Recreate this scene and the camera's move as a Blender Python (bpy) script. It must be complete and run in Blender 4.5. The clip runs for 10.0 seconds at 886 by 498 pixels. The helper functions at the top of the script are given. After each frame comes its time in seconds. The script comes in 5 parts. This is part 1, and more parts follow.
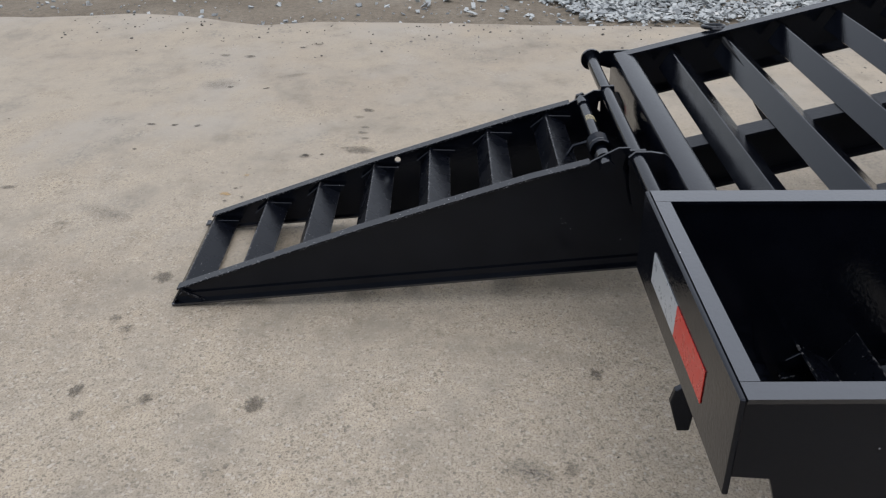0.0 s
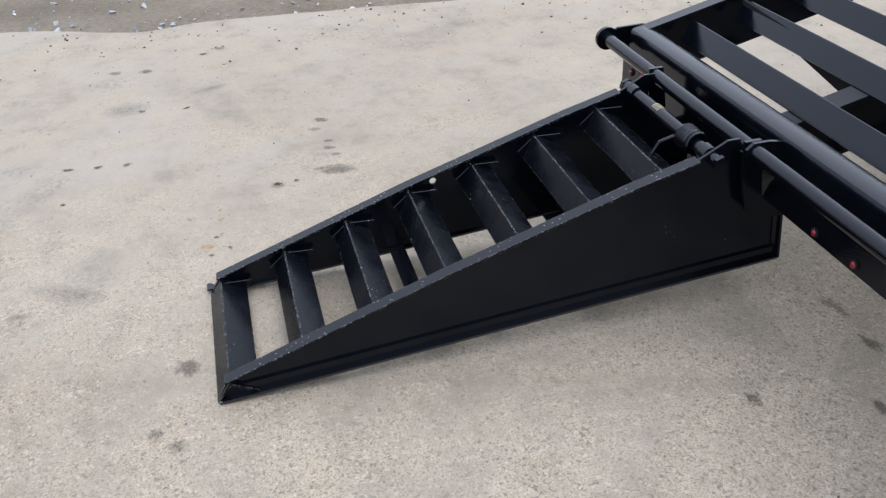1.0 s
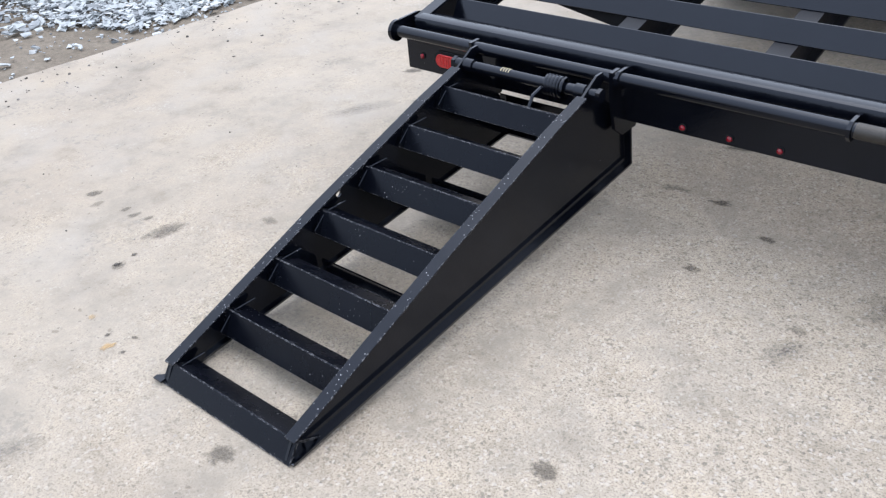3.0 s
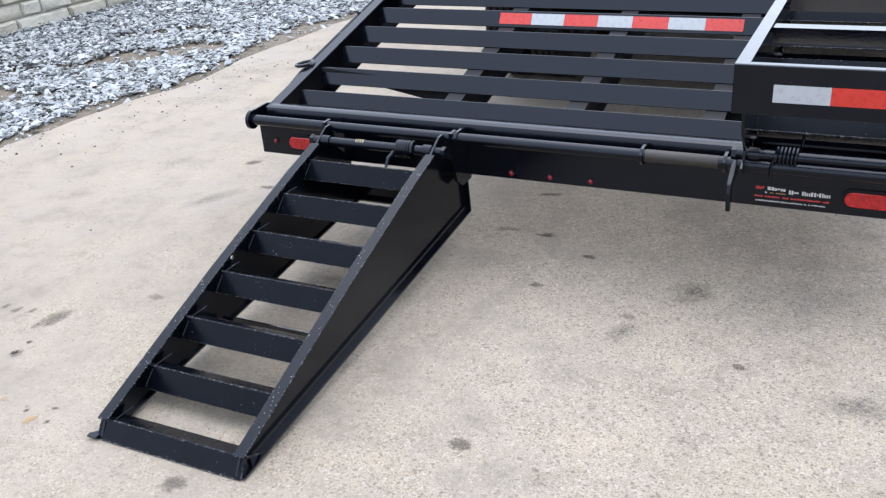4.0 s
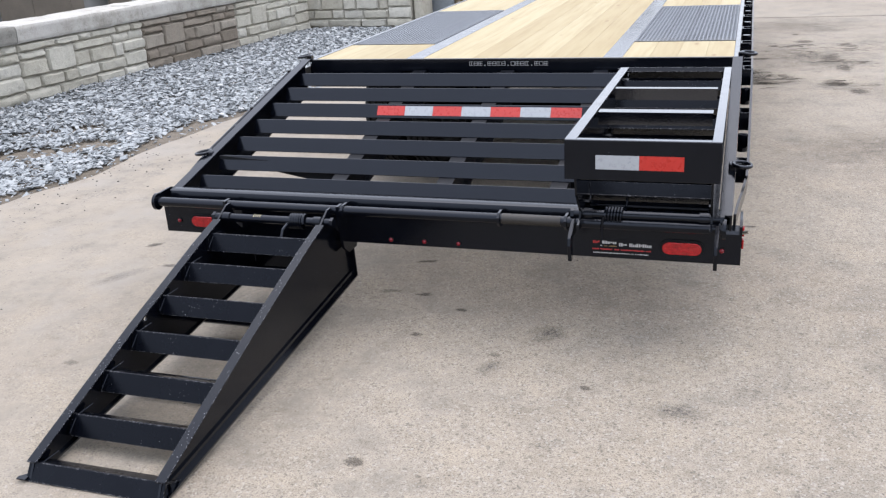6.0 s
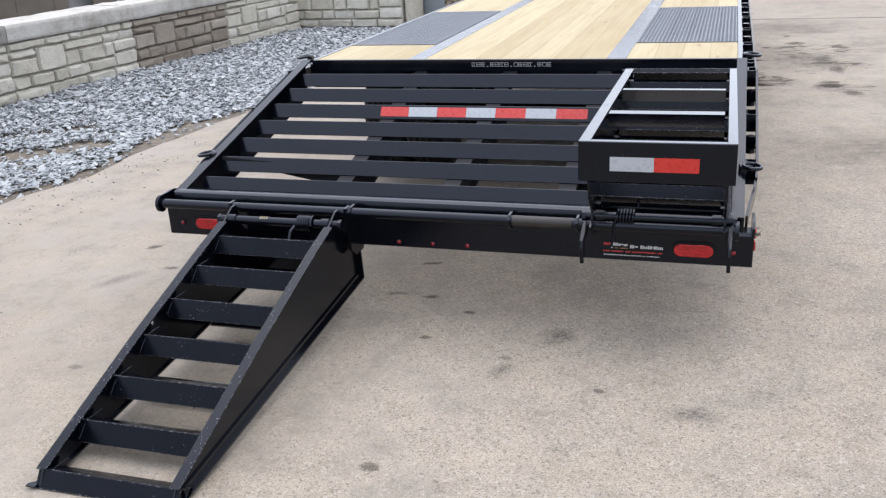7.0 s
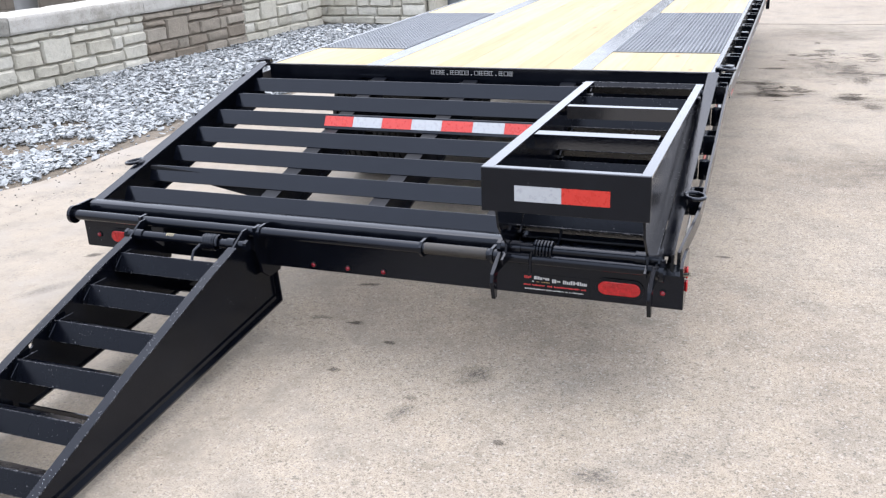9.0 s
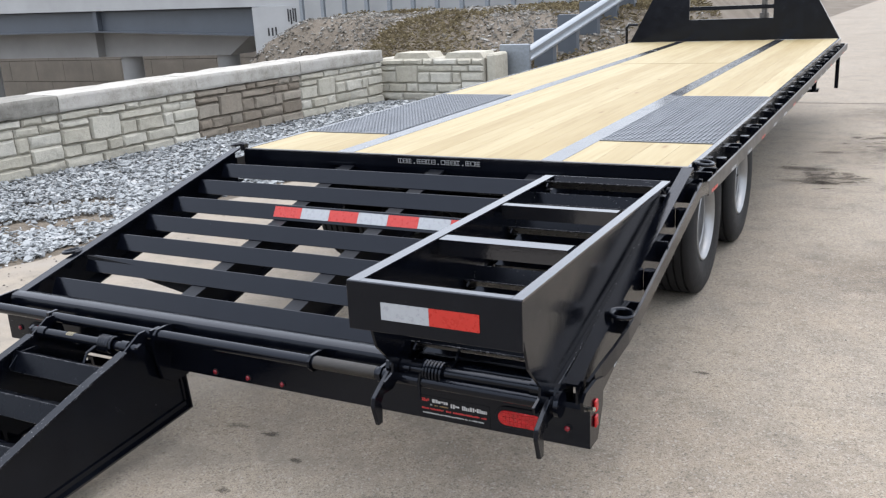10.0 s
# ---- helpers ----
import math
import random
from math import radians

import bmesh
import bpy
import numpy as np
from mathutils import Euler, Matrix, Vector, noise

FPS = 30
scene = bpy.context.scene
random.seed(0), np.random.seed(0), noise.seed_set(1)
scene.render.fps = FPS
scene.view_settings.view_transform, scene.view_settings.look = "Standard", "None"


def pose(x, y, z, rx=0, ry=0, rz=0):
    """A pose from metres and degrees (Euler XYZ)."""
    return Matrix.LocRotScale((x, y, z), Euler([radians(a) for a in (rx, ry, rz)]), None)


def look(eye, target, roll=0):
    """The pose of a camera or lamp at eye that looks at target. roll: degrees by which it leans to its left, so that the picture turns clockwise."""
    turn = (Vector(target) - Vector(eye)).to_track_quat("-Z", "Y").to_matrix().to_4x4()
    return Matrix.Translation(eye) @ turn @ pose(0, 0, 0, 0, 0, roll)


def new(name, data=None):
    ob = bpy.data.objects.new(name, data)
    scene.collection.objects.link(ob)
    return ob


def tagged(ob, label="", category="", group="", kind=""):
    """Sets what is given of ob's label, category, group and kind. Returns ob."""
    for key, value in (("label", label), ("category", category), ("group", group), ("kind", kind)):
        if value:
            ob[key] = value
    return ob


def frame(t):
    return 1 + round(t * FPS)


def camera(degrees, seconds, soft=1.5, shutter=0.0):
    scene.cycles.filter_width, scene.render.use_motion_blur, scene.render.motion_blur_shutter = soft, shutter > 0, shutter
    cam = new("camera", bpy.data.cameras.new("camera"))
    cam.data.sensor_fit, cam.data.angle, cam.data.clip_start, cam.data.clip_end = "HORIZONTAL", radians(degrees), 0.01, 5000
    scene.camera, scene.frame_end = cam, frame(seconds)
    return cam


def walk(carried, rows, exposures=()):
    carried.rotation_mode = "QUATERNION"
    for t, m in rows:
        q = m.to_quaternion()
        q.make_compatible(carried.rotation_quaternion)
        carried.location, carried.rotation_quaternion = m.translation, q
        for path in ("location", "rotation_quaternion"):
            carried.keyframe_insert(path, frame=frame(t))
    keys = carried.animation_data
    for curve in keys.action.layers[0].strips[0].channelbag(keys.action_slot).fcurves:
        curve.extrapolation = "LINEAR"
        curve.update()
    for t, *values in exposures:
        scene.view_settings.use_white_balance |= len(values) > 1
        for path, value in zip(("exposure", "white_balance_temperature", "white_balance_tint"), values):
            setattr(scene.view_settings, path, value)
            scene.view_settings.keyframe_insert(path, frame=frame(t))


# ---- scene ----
cam = camera(52.5, 10.0, soft=1.25)
PATH = [
    (0, (1.974, -0.604, 1.502), (0.231, -0.621, 0.521), -1.1),
    (0.5, (1.744, -1.011, 1.502), (0.046, -0.82, 0.463), -1.8),
    (1, (1.44, -1.287, 1.485), (-0.217, -0.908, 0.43), -3.1),
    (1.5, (1.185, -1.615, 1.481), (-0.349, -0.938, 0.39), -2.5),
    (2, (0.977, -1.769, 1.502), (-0.426, -0.886, 0.384), -4.4),
    (3.5, (0.984, -2.615, 1.561), (-0.023, -1.203, 0.565), -4.7),
    (4, (1.021, -2.879, 1.586), (0.202, -1.288, 0.694), -4.5),
    (4.5, (1.056, -3.102, 1.615), (0.384, -1.404, 0.802), -3.9),
    (5, (1.184, -3.249, 1.624), (0.53, -1.516, 0.87), -2.8),
    (5.5, (1.261, -3.337, 1.647), (0.622, -1.584, 0.928), -3.2),
    (7, (1.138, -3.352, 1.655), (0.557, -1.575, 0.943), -3.2),
    (7.5, (1.095, -3.334, 1.646), (0.506, -1.562, 0.928), -3.0),
    (8, (1.135, -3.283, 1.641), (0.529, -1.519, 0.919), -3.7),
    (8.5, (1.346, -3.116, 1.632), (0.721, -1.364, 0.896), -3.1),
    (9, (1.548, -2.884, 1.643), (0.858, -1.149, 0.927), -2.6),
    (9.5, (1.705, -2.577, 1.636), (0.896, -0.865, 0.992), -3.5),
    (10, (2.039, -2.273, 1.641), (1.13, -0.582, 1.08), -3.1),
]
EXPOSURES = [(0, 1.05, 6890, 12), (0.5, 0.76, 6770, 12), (1, 1.54, 6520, 12), (1.5, 1.70, 6440, 12), (2, 1.86, 6370, 12), (3.5, 1.89, 6340, 13), (4, 1.88, 6390, 13), (4.5, 2.15, 6490, 13), (5, 2.06, 6540, 14), (5.5, 1.71, 6590, 15),
             (7, 1.61, 6620, 15), (8, 1.61, 6640, 15), (8.5, 1.71, 6640, 15), (9, 2.04, 6620, 15), (9.5, 2.01, 6640, 14), (10, 1.66, 6740, 13)]
walk(cam, [(t, look(eye, target, roll)) for t, eye, target, roll in PATH], EXPOSURES)

# ---- light ----
SUN_ELEVATION, SUN_TURN = radians(74), radians(8)
world = bpy.data.worlds.new("overcast_sky")
scene.world = world
world.use_nodes = True
wn, wl = world.node_tree.nodes, world.node_tree.links
wn.clear()
sky = wn.new("ShaderNodeTexSky")
sky.sky_type, sky.sun_disc = "NISHITA", False
sky.sun_elevation, sky.sun_rotation = SUN_ELEVATION, SUN_TURN
sky.air_density, sky.dust_density, sky.ozone_density = 1.0, 3.0, 1.0
# cloud layer: brightest overhead, about a third as bright at the horizon
where = wn.new("ShaderNodeTexCoord")
split = wn.new("ShaderNodeSeparateXYZ")
wl.new(where.outputs["Generated"], split.inputs[0])
haze = wn.new("ShaderNodeValToRGB")
for el, (at_, lum) in zip((haze.color_ramp.elements[0], haze.color_ramp.elements[1]), ((0.0, 0.50), (1.0, 1.24))):
    el.position, el.color = at_, (7.8 * lum, 8.55 * lum, 9.6 * lum, 1)
wl.new(split.outputs["Z"], haze.inputs[0])
blend = wn.new("ShaderNodeMix")
blend.data_type, blend.inputs[0].default_value = "RGBA", 0.76
back = wn.new("ShaderNodeBackground")
back.inputs["Strength"].default_value = 0.10
wout = wn.new("ShaderNodeOutputWorld")
wl.new(sky.outputs[0], blend.inputs[6])
wl.new(haze.outputs[0], blend.inputs[7])
wl.new(blend.outputs[2], back.inputs["Color"])
wl.new(back.outputs[0], wout.inputs[0])
sun = new("sun", bpy.data.lights.new("sun", "SUN"))
sun.data.energy, sun.data.angle, sun.data.color = 0.40, radians(70), (1.0, 0.96, 0.9)
sun.rotation_euler = (radians(90) - SUN_ELEVATION, 0, radians(180) - SUN_TURN)


# ---- materials ----
def shader(name, rough=0.5, metal=0.0, colour=(0.5, 0.5, 0.5)):
    m = bpy.data.materials.new(name)
    m.use_nodes = True
    n = m.node_tree.nodes
    b = n["Principled BSDF"]
    b.inputs["Base Color"].default_value = (*colour, 1)
    b.inputs["Roughness"].default_value = rough
    b.inputs["Metallic"].default_value = metal
    return m, n, m.node_tree.links, b


def coords(n, l, scale=(1, 1, 1), kind="Object"):
    c, mp = n.new("ShaderNodeTexCoord"), n.new("ShaderNodeMapping")
    mp.inputs["Scale"].default_value = scale
    l.new(c.outputs[kind], mp.inputs["Vector"])
    return mp.outputs[0]


def noise_tex(n, l, vec, scale, detail=4, rough=0.6):
    t = n.new("ShaderNodeTexNoise")
    t.inputs["Scale"].default_value, t.inputs["Detail"].default_value, t.inputs["Roughness"].default_value = scale, detail, rough
    l.new(vec, t.inputs["Vector"])
    return t.outputs["Fac"]


def cells(n, l, vec, scale, out="Color"):
    t = n.new("ShaderNodeTexVoronoi")
    t.inputs["Scale"].default_value = scale
    l.new(vec, t.inputs["Vector"])
    return t.outputs[out]


def ramp_node(n, l, fac, stops):
    r = n.new("ShaderNodeValToRGB")
    e = r.color_ramp.elements
    while len(e) < len(stops):
        e.new(0.5)
    for el, (p, c) in zip(e, stops):
        el.position, el.color = p, ((*c, 1) if len(c) == 3 else c)
    l.new(fac, r.inputs[0])
    return r.outputs[0]


def mix(n, l, a, b, fac, how="MIX"):
    m = n.new("ShaderNodeMix")
    m.data_type, m.blend_type = "RGBA", how
    for sock, v in ((m.inputs[0], fac), (m.inputs[6], a), (m.inputs[7], b)):
        if isinstance(v, (int, float)):
            sock.default_value = v
        elif isinstance(v, tuple):
            sock.default_value = (*v, 1)
        else:
            l.new(v, sock)
    return m.outputs[2]


def maths(n, l, op, a, b=0.0):
    m = n.new("ShaderNodeMath")
    m.operation = op
    for sock, v in ((m.inputs[0], a), (m.inputs[1], b)):
        if isinstance(v, (int, float)):
            sock.default_value = v
        else:
            l.new(v, sock)
    return m.outputs[0]


def bump(n, l, b, height, strength=0.3, dist=0.01):
    bp = n.new("ShaderNodeBump")
    bp.inputs["Strength"].default_value, bp.inputs["Distance"].default_value = strength, dist
    l.new(height, bp.inputs["Height"])
    l.new(bp.outputs[0], b.inputs["Normal"])


def black_paint(name, rough, specks, gloss, density=85, dot=0.085, edge_wear=0):
    """Black enamel on steel: orange peel, dust film, chips and pale specks."""
    m, n, l, b = shader(name, rough)
    v = coords(n, l)
    film = noise_tex(n, l, v, 9, 5)
    base = ramp_node(n, l, film, [(0.35, (0.0014, 0.0018, 0.0034)), (0.7, (0.0026, 0.0033, 0.0054))])
    dots = cells(n, l, v, density, "Distance")
    dots = maths(n, l, "ADD", dots, maths(n, l, "MULTIPLY", noise_tex(n, l, v, density * 4.0, 2), 0.30))
    dot = dot + 0.135
    where = noise_tex(n, l, v, 4.5, 2)
    speck = maths(n, l, "MULTIPLY", maths(n, l, "LESS_THAN", dots, dot), maths(n, l, "GREATER_THAN", where, specks))
    if edge_wear:
        # bare, dusty metal in crumbs along the arrises
        soft_n, geo, dot_n = n.new("ShaderNodeBevel"), n.new("ShaderNodeNewGeometry"), n.new("ShaderNodeVectorMath")
        soft_n.samples, soft_n.inputs["Radius"].default_value, dot_n.operation = 4, 0.004, "DOT_PRODUCT"
        l.new(soft_n.outputs[0], dot_n.inputs[0])
        l.new(geo.outputs["Normal"], dot_n.inputs[1])
        arris = maths(n, l, "LESS_THAN", dot_n.outputs["Value"], 0.97)
        crumbs = maths(n, l, "GREATER_THAN", noise_tex(n, l, v, 120, 3, 0.7), edge_wear)
        speck = maths(n, l, "MAXIMUM", speck, maths(n, l, "MULTIPLY", maths(n, l, "MULTIPLY", arris, crumbs), 0.45))
    l.new(mix(n, l, base, (0.26, 0.26, 0.27), speck), b.inputs["Base Color"])
    l.new(ramp_node(n, l, film, [(0.3, (rough - 0.06,) * 3), (0.75, (rough + 0.1,) * 3)]), b.inputs["Roughness"])
    b.inputs["Specular IOR Level"].default_value = gloss
    b.inputs["Specular Tint"].default_value = (0.80, 0.87, 1.0, 1)
    bump(n, l, b, maths(n, l, "ADD", noise_tex(n, l, v, 140, 2), noise_tex(n, l, v, 28, 3)), 0.16, 0.0022)
    return m


PAINT = black_paint("black_enamel_steel", 0.12, 0.69, 0.30)
PAINT_WORN = black_paint("scuffed_black_enamel", 0.26, 0.52, 0.145, edge_wear=0.54)
PAINT_FLECKED = black_paint("chipped_black_enamel", 0.18, 0.54, 0.225, 95, 0.14, 0.56)
# rougher, less glossy variant for the beams under the slats
PAINT_DULL = black_paint("dull_black_enamel", 0.34, 0.66, 0.18)
PAINT_GLOSS = black_paint("glossy_black_enamel", 0.10, 0.62, 0.66)
coat = PAINT_GLOSS.node_tree.nodes["Principled BSDF"]
coat.inputs["Coat Weight"].default_value, coat.inputs["Coat Roughness"].default_value, coat.inputs["Coat IOR"].default_value = 0.55, 0.08, 1.6


def make_concrete():
    """Beige slab: trowelled smooth towards the earth strip, worn to its aggregate elsewhere."""
    m, n, l, b = shader("weathered_concrete", 0.85)
    v = coords(n, l)
    xyz = n.new("ShaderNodeSeparateXYZ")
    l.new(v, xyz.inputs[0])
    broad = noise_tex(n, l, v, 0.55, 6, 0.62)
    mid = noise_tex(n, l, v, 2.6, 7, 0.68)
    patch = noise_tex(n, l, v, 6.5, 5, 0.7)
    fine = noise_tex(n, l, v, 165, 3, 0.75)
    wide = noise_tex(n, l, v, 38, 4, 0.72)
    base = ramp_node(n, l, broad, [(0.3, (0.215, 0.182, 0.144)), (0.5, (0.243, 0.211, 0.169)), (0.70, (0.265, 0.232, 0.189))])
    base = mix(n, l, base, ramp_node(n, l, mid, [(0.32, (0.72, 0.735, 0.75)), (0.48, (0.98, 0.98, 0.98)), (0.7, (1.10, 1.08, 1.04))]), 0.85, "MULTIPLY")
    base = mix(n, l, base, ramp_node(n, l, patch, [(0.33, (0.72, 0.70, 0.67)), (0.46, (0.97, 0.97, 0.97)), (0.68, (1.12, 1.10, 1.07))]), 0.6, "MULTIPLY")
    worn = maths(n, l, "ADD", maths(n, l, "MULTIPLY", xyz.outputs[0], 0.16), maths(n, l, "MULTIPLY", mid, 1.5))
    worn = ramp_node(n, l, worn, [(0.42, (0.14,) * 3), (0.80, (1.0,) * 3)])
    base = mix(n, l, base, ramp_node(n, l, wide, [(0.33, (0.62, 0.61, 0.60)), (0.47, (1, 1, 1)), (0.72, (1.14, 1.13, 1.12))]), maths(n, l, "MULTIPLY", worn, 0.5), "MULTIPLY")
    base = mix(n, l, base, ramp_node(n, l, fine, [(0.38, (0.48, 0.47, 0.46)), (0.47, (0.99, 0.99, 0.99)), (0.62, (1.20, 1.19, 1.17))]), maths(n, l, "MULTIPLY", worn, 0.85), "MULTIPLY")
    sep = n.new("ShaderNodeSeparateColor")
    l.new(cells(n, l, v, 135), sep.inputs[0])
    stone = maths(n, l, "MULTIPLY", maths(n, l, "GREATER_THAN", sep.outputs[0], 0.92), worn)
    base = mix(n, l, base, (0.066, 0.0594, 0.0528), maths(n, l, "MULTIPLY", stone, 0.48))
    pale = maths(n, l, "MULTIPLY", maths(n, l, "GREATER_THAN", sep.outputs[1], 0.93), worn)
    base = mix(n, l, base, (0.356, 0.330, 0.297), maths(n, l, "MULTIPLY", pale, 0.45))
    lump = n.new("ShaderNodeSeparateColor")
    l.new(cells(n, l, v, 78), lump.inputs[0])
    base = mix(n, l, base, ramp_node(n, l, lump.outputs[2], [(0.0, (0.80, 0.78, 0.75)), (0.5, (1.0, 1.0, 1.0)), (1.0, (1.16, 1.17, 1.19))]), maths(n, l, "MULTIPLY", worn, 0.42), "MULTIPLY")
    # faint brown drag marks and flecks of earth
    drag = noise_tex(n, l, coords(n, l, (1.1, 4.2, 1)), 1.6, 6, 0.72)
    base = mix(n, l, base, (0.125, 0.102, 0.0759), maths(n, l, "MULTIPLY", ramp_node(n, l, drag, [(0.60, (0,) * 3), (0.76, (0.7,) * 3)]), 0.4))
    fleck = noise_tex(n, l, v, 30, 2, 0.5)
    base = mix(n, l, base, (0.099, 0.0792, 0.0594), maths(n, l, "MULTIPLY", ramp_node(n, l, fleck, [(0.69, (0,) * 3), (0.74, (1,) * 3)]), 0.55))
    pit = maths(n, l, "ADD", cells(n, l, v, 34, "Distance"), maths(n, l, "MULTIPLY", noise_tex(n, l, v, 130, 2), 0.5))
    pit = maths(n, l, "MULTIPLY", maths(n, l, "LESS_THAN", pit, 0.36), ramp_node(n, l, noise_tex(n, l, v, 2.0, 3), [(0.46, (0,) * 3), (0.60, (1,) * 3)]))
    base = mix(n, l, base, (0.085, 0.074, 0.061), maths(n, l, "MULTIPLY", pit, 0.6))
    # the smooth skin: cool grey clouds, small scabs where it has flaked
    skin = maths(n, l, "SUBTRACT", 1.0, worn)
    cloud = noise_tex(n, l, v, 1.4, 5, 0.6)
    base = mix(n, l, base, (0.250, 0.228, 0.198), maths(n, l, "MULTIPLY", ramp_node(n, l, cloud, [(0.50, (0,) * 3), (0.66, (0.75,) * 3)]), skin))
    flake = maths(n, l, "MULTIPLY", noise_tex(n, l, v, 3.1, 2), noise_tex(n, l, v, 46, 4, 0.7))
    base = mix(n, l, base, (0.150, 0.136, 0.115), maths(n, l, "MULTIPLY", ramp_node(n, l, flake, [(0.335, (0,) * 3), (0.38, (0.7,) * 3)]), skin))
    scab = maths(n, l, "MULTIPLY", noise_tex(n, l, coords(n, l, (1, 1, 3)), 3.4, 2), noise_tex(n, l, v, 62, 3, 0.6))
    base = mix(n, l, base, (0.330, 0.312, 0.285), maths(n, l, "MULTIPLY", ramp_node(n, l, scab, [(0.365, (0,) * 3), (0.41, (0.35,) * 3)]), skin))
    l.new(base, b.inputs["Base Color"])
    grit = maths(n, l, "MULTIPLY", maths(n, l, "ADD", wide, maths(n, l, "MULTIPLY", fine, 0.6)), maths(n, l, "ADD", maths(n, l, "MULTIPLY", worn, 0.8), 0.2))
    bump(n, l, b, maths(n, l, "SUBTRACT", maths(n, l, "SUBTRACT", grit, maths(n, l, "MULTIPLY", pit, 0.5)), maths(n, l, "MULTIPLY", flake, maths(n, l, "MULTIPLY", skin, 1.2))), 0.55, 0.006)
    return m


CONCRETE = make_concrete()


def make_stain(name, colour, rough, near, far, ragged, grain, stretch=1.0, force0=0.42):
    """A spot that thins out from its middle, with a ragged edge of its own for each one."""
    m, n, l, b = shader(name, rough, colour=colour)
    v = coords(n, l)
    info = n.new("ShaderNodeObjectInfo")
    g = n.new("ShaderNodeVectorMath")
    g.operation = "LENGTH"
    l.new(v, g.inputs[0])
    away = n.new("ShaderNodeVectorMath")
    l.new(v, away.inputs[0])
    shift = n.new("ShaderNodeCombineXYZ")
    l.new(maths(n, l, "MULTIPLY", info.outputs["Random"], 57.0), shift.inputs[0])
    l.new(maths(n, l, "MULTIPLY", info.outputs["Random"], 31.0), shift.inputs[2])
    l.new(shift.outputs[0], away.inputs[1])
    drawn = n.new("ShaderNodeVectorMath")
    drawn.operation = "MULTIPLY"
    drawn.inputs[1].default_value = (1.0, stretch, 1.0)
    l.new(away.outputs[0], drawn.inputs[0])
    edge = noise_tex(n, l, drawn.outputs[0], 2.3, 7, 0.7)
    r = maths(n, l, "ADD", g.outputs["Value"], maths(n, l, "MULTIPLY", edge, ragged))
    thick = ramp_node(n, l, maths(n, l, "MULTIPLY", r, 0.25), [(near / 4, (1.0,) * 3), (far / 4, (0.0,) * 3)])
    thick = maths(n, l, "MULTIPLY", thick, ramp_node(n, l, g.outputs["Value"], [(0.70, (1.0,) * 3), (0.97, (0.0,) * 3)]))
    dust = noise_tex(n, l, away.outputs[0], 9.0, 5, 0.8)
    dust = ramp_node(n, l, dust, [(0.36, (1.0 - grain,) * 3), (0.6, (1.0,) * 3)])
    force = maths(n, l, "ADD", maths(n, l, "MULTIPLY", info.outputs["Random"], 0.45), force0)
    l.new(maths(n, l, "MULTIPLY", maths(n, l, "MULTIPLY", thick, dust), force), b.inputs["Alpha"])
    return m


STAIN = make_stain("dried_drip_stain", (0.0759, 0.0647, 0.0502), 0.7, 1.22, 1.58, 1.8, 0.45, 1.0, 0.32)
LEAF = make_stain("tan_leaf_crumbs", (0.330, 0.218, 0.099), 0.8, 1.45, 1.65, 2.1, 0.3)
CHIP = make_stain("dark_earth_crumb", (0.040, 0.033, 0.027), 0.8, 1.45, 1.70, 2.0, 0.2, 1.0, 0.50)
FAINT_STAIN = make_stain("faint_grey_stain", (0.112, 0.102, 0.0891), 0.8, 0.45, 1.25, 1.0, 0.9)
WET_STAIN = make_stain("damp_puddle_stain", (0.0825, 0.066, 0.0475), 0.85, 2.55, 2.68, 5.0, 0.25, 3.2, 0.55)
WET_CORE = make_stain("damp_puddle_core", (0.0825, 0.066, 0.0475), 0.85, 1.92, 2.06, 2.9, 0.2, 5.0, 0.42)
BROWN_PATCH = make_stain("brown_grey_patch", (0.112, 0.0957, 0.0759), 0.9, 0.40, 1.35, 1.3, 0.8, 1.6, 0.25)


def plain(name, colour, rough=0.5, metal=0.0, vary=0.15, scale=20, relief=0.1):
    m, n, l, b = shader(name, rough, metal)
    v = coords(n, l)
    f = noise_tex(n, l, v, scale, 5, 0.65)
    lo, hi = tuple(c * (1 - vary) for c in colour), tuple(min(1, c * (1 + vary)) for c in colour)
    l.new(ramp_node(n, l, f, [(0.3, lo), (0.7, hi)]), b.inputs["Base Color"])
    l.new(ramp_node(n, l, f, [(0.3, (max(0.03, rough - 0.08),) * 3), (0.7, (min(1, rough + 0.08),) * 3)]), b.inputs["Roughness"])
    bump(n, l, b, noise_tex(n, l, v, scale * 6, 3), relief, 0.003)
    return m


def pieces(name, stops, rough=0.8, scale=18, relief=0.5, dist=0.006, island=False):
    """Stone-like material whose colour differs from piece to piece."""
    m, n, l, b = shader(name, rough)
    v = coords(n, l)
    info = n.new("ShaderNodeNewGeometry" if island else "ShaderNodeObjectInfo")
    rnd = info.outputs["Random Per Island" if island else "Random"]
    f = noise_tex(n, l, v, scale, 6, 0.7)
    base = mix(n, l, ramp_node(n, l, rnd, stops), ramp_node(n, l, f, [(0.3, (0.72, 0.72, 0.72)), (0.55, (1, 1, 1)), (0.8, (1.12, 1.12, 1.12))]), 0.8, "MULTIPLY")
    l.new(base, b.inputs["Base Color"])
    bump(n, l, b, f, relief, dist)
    return m


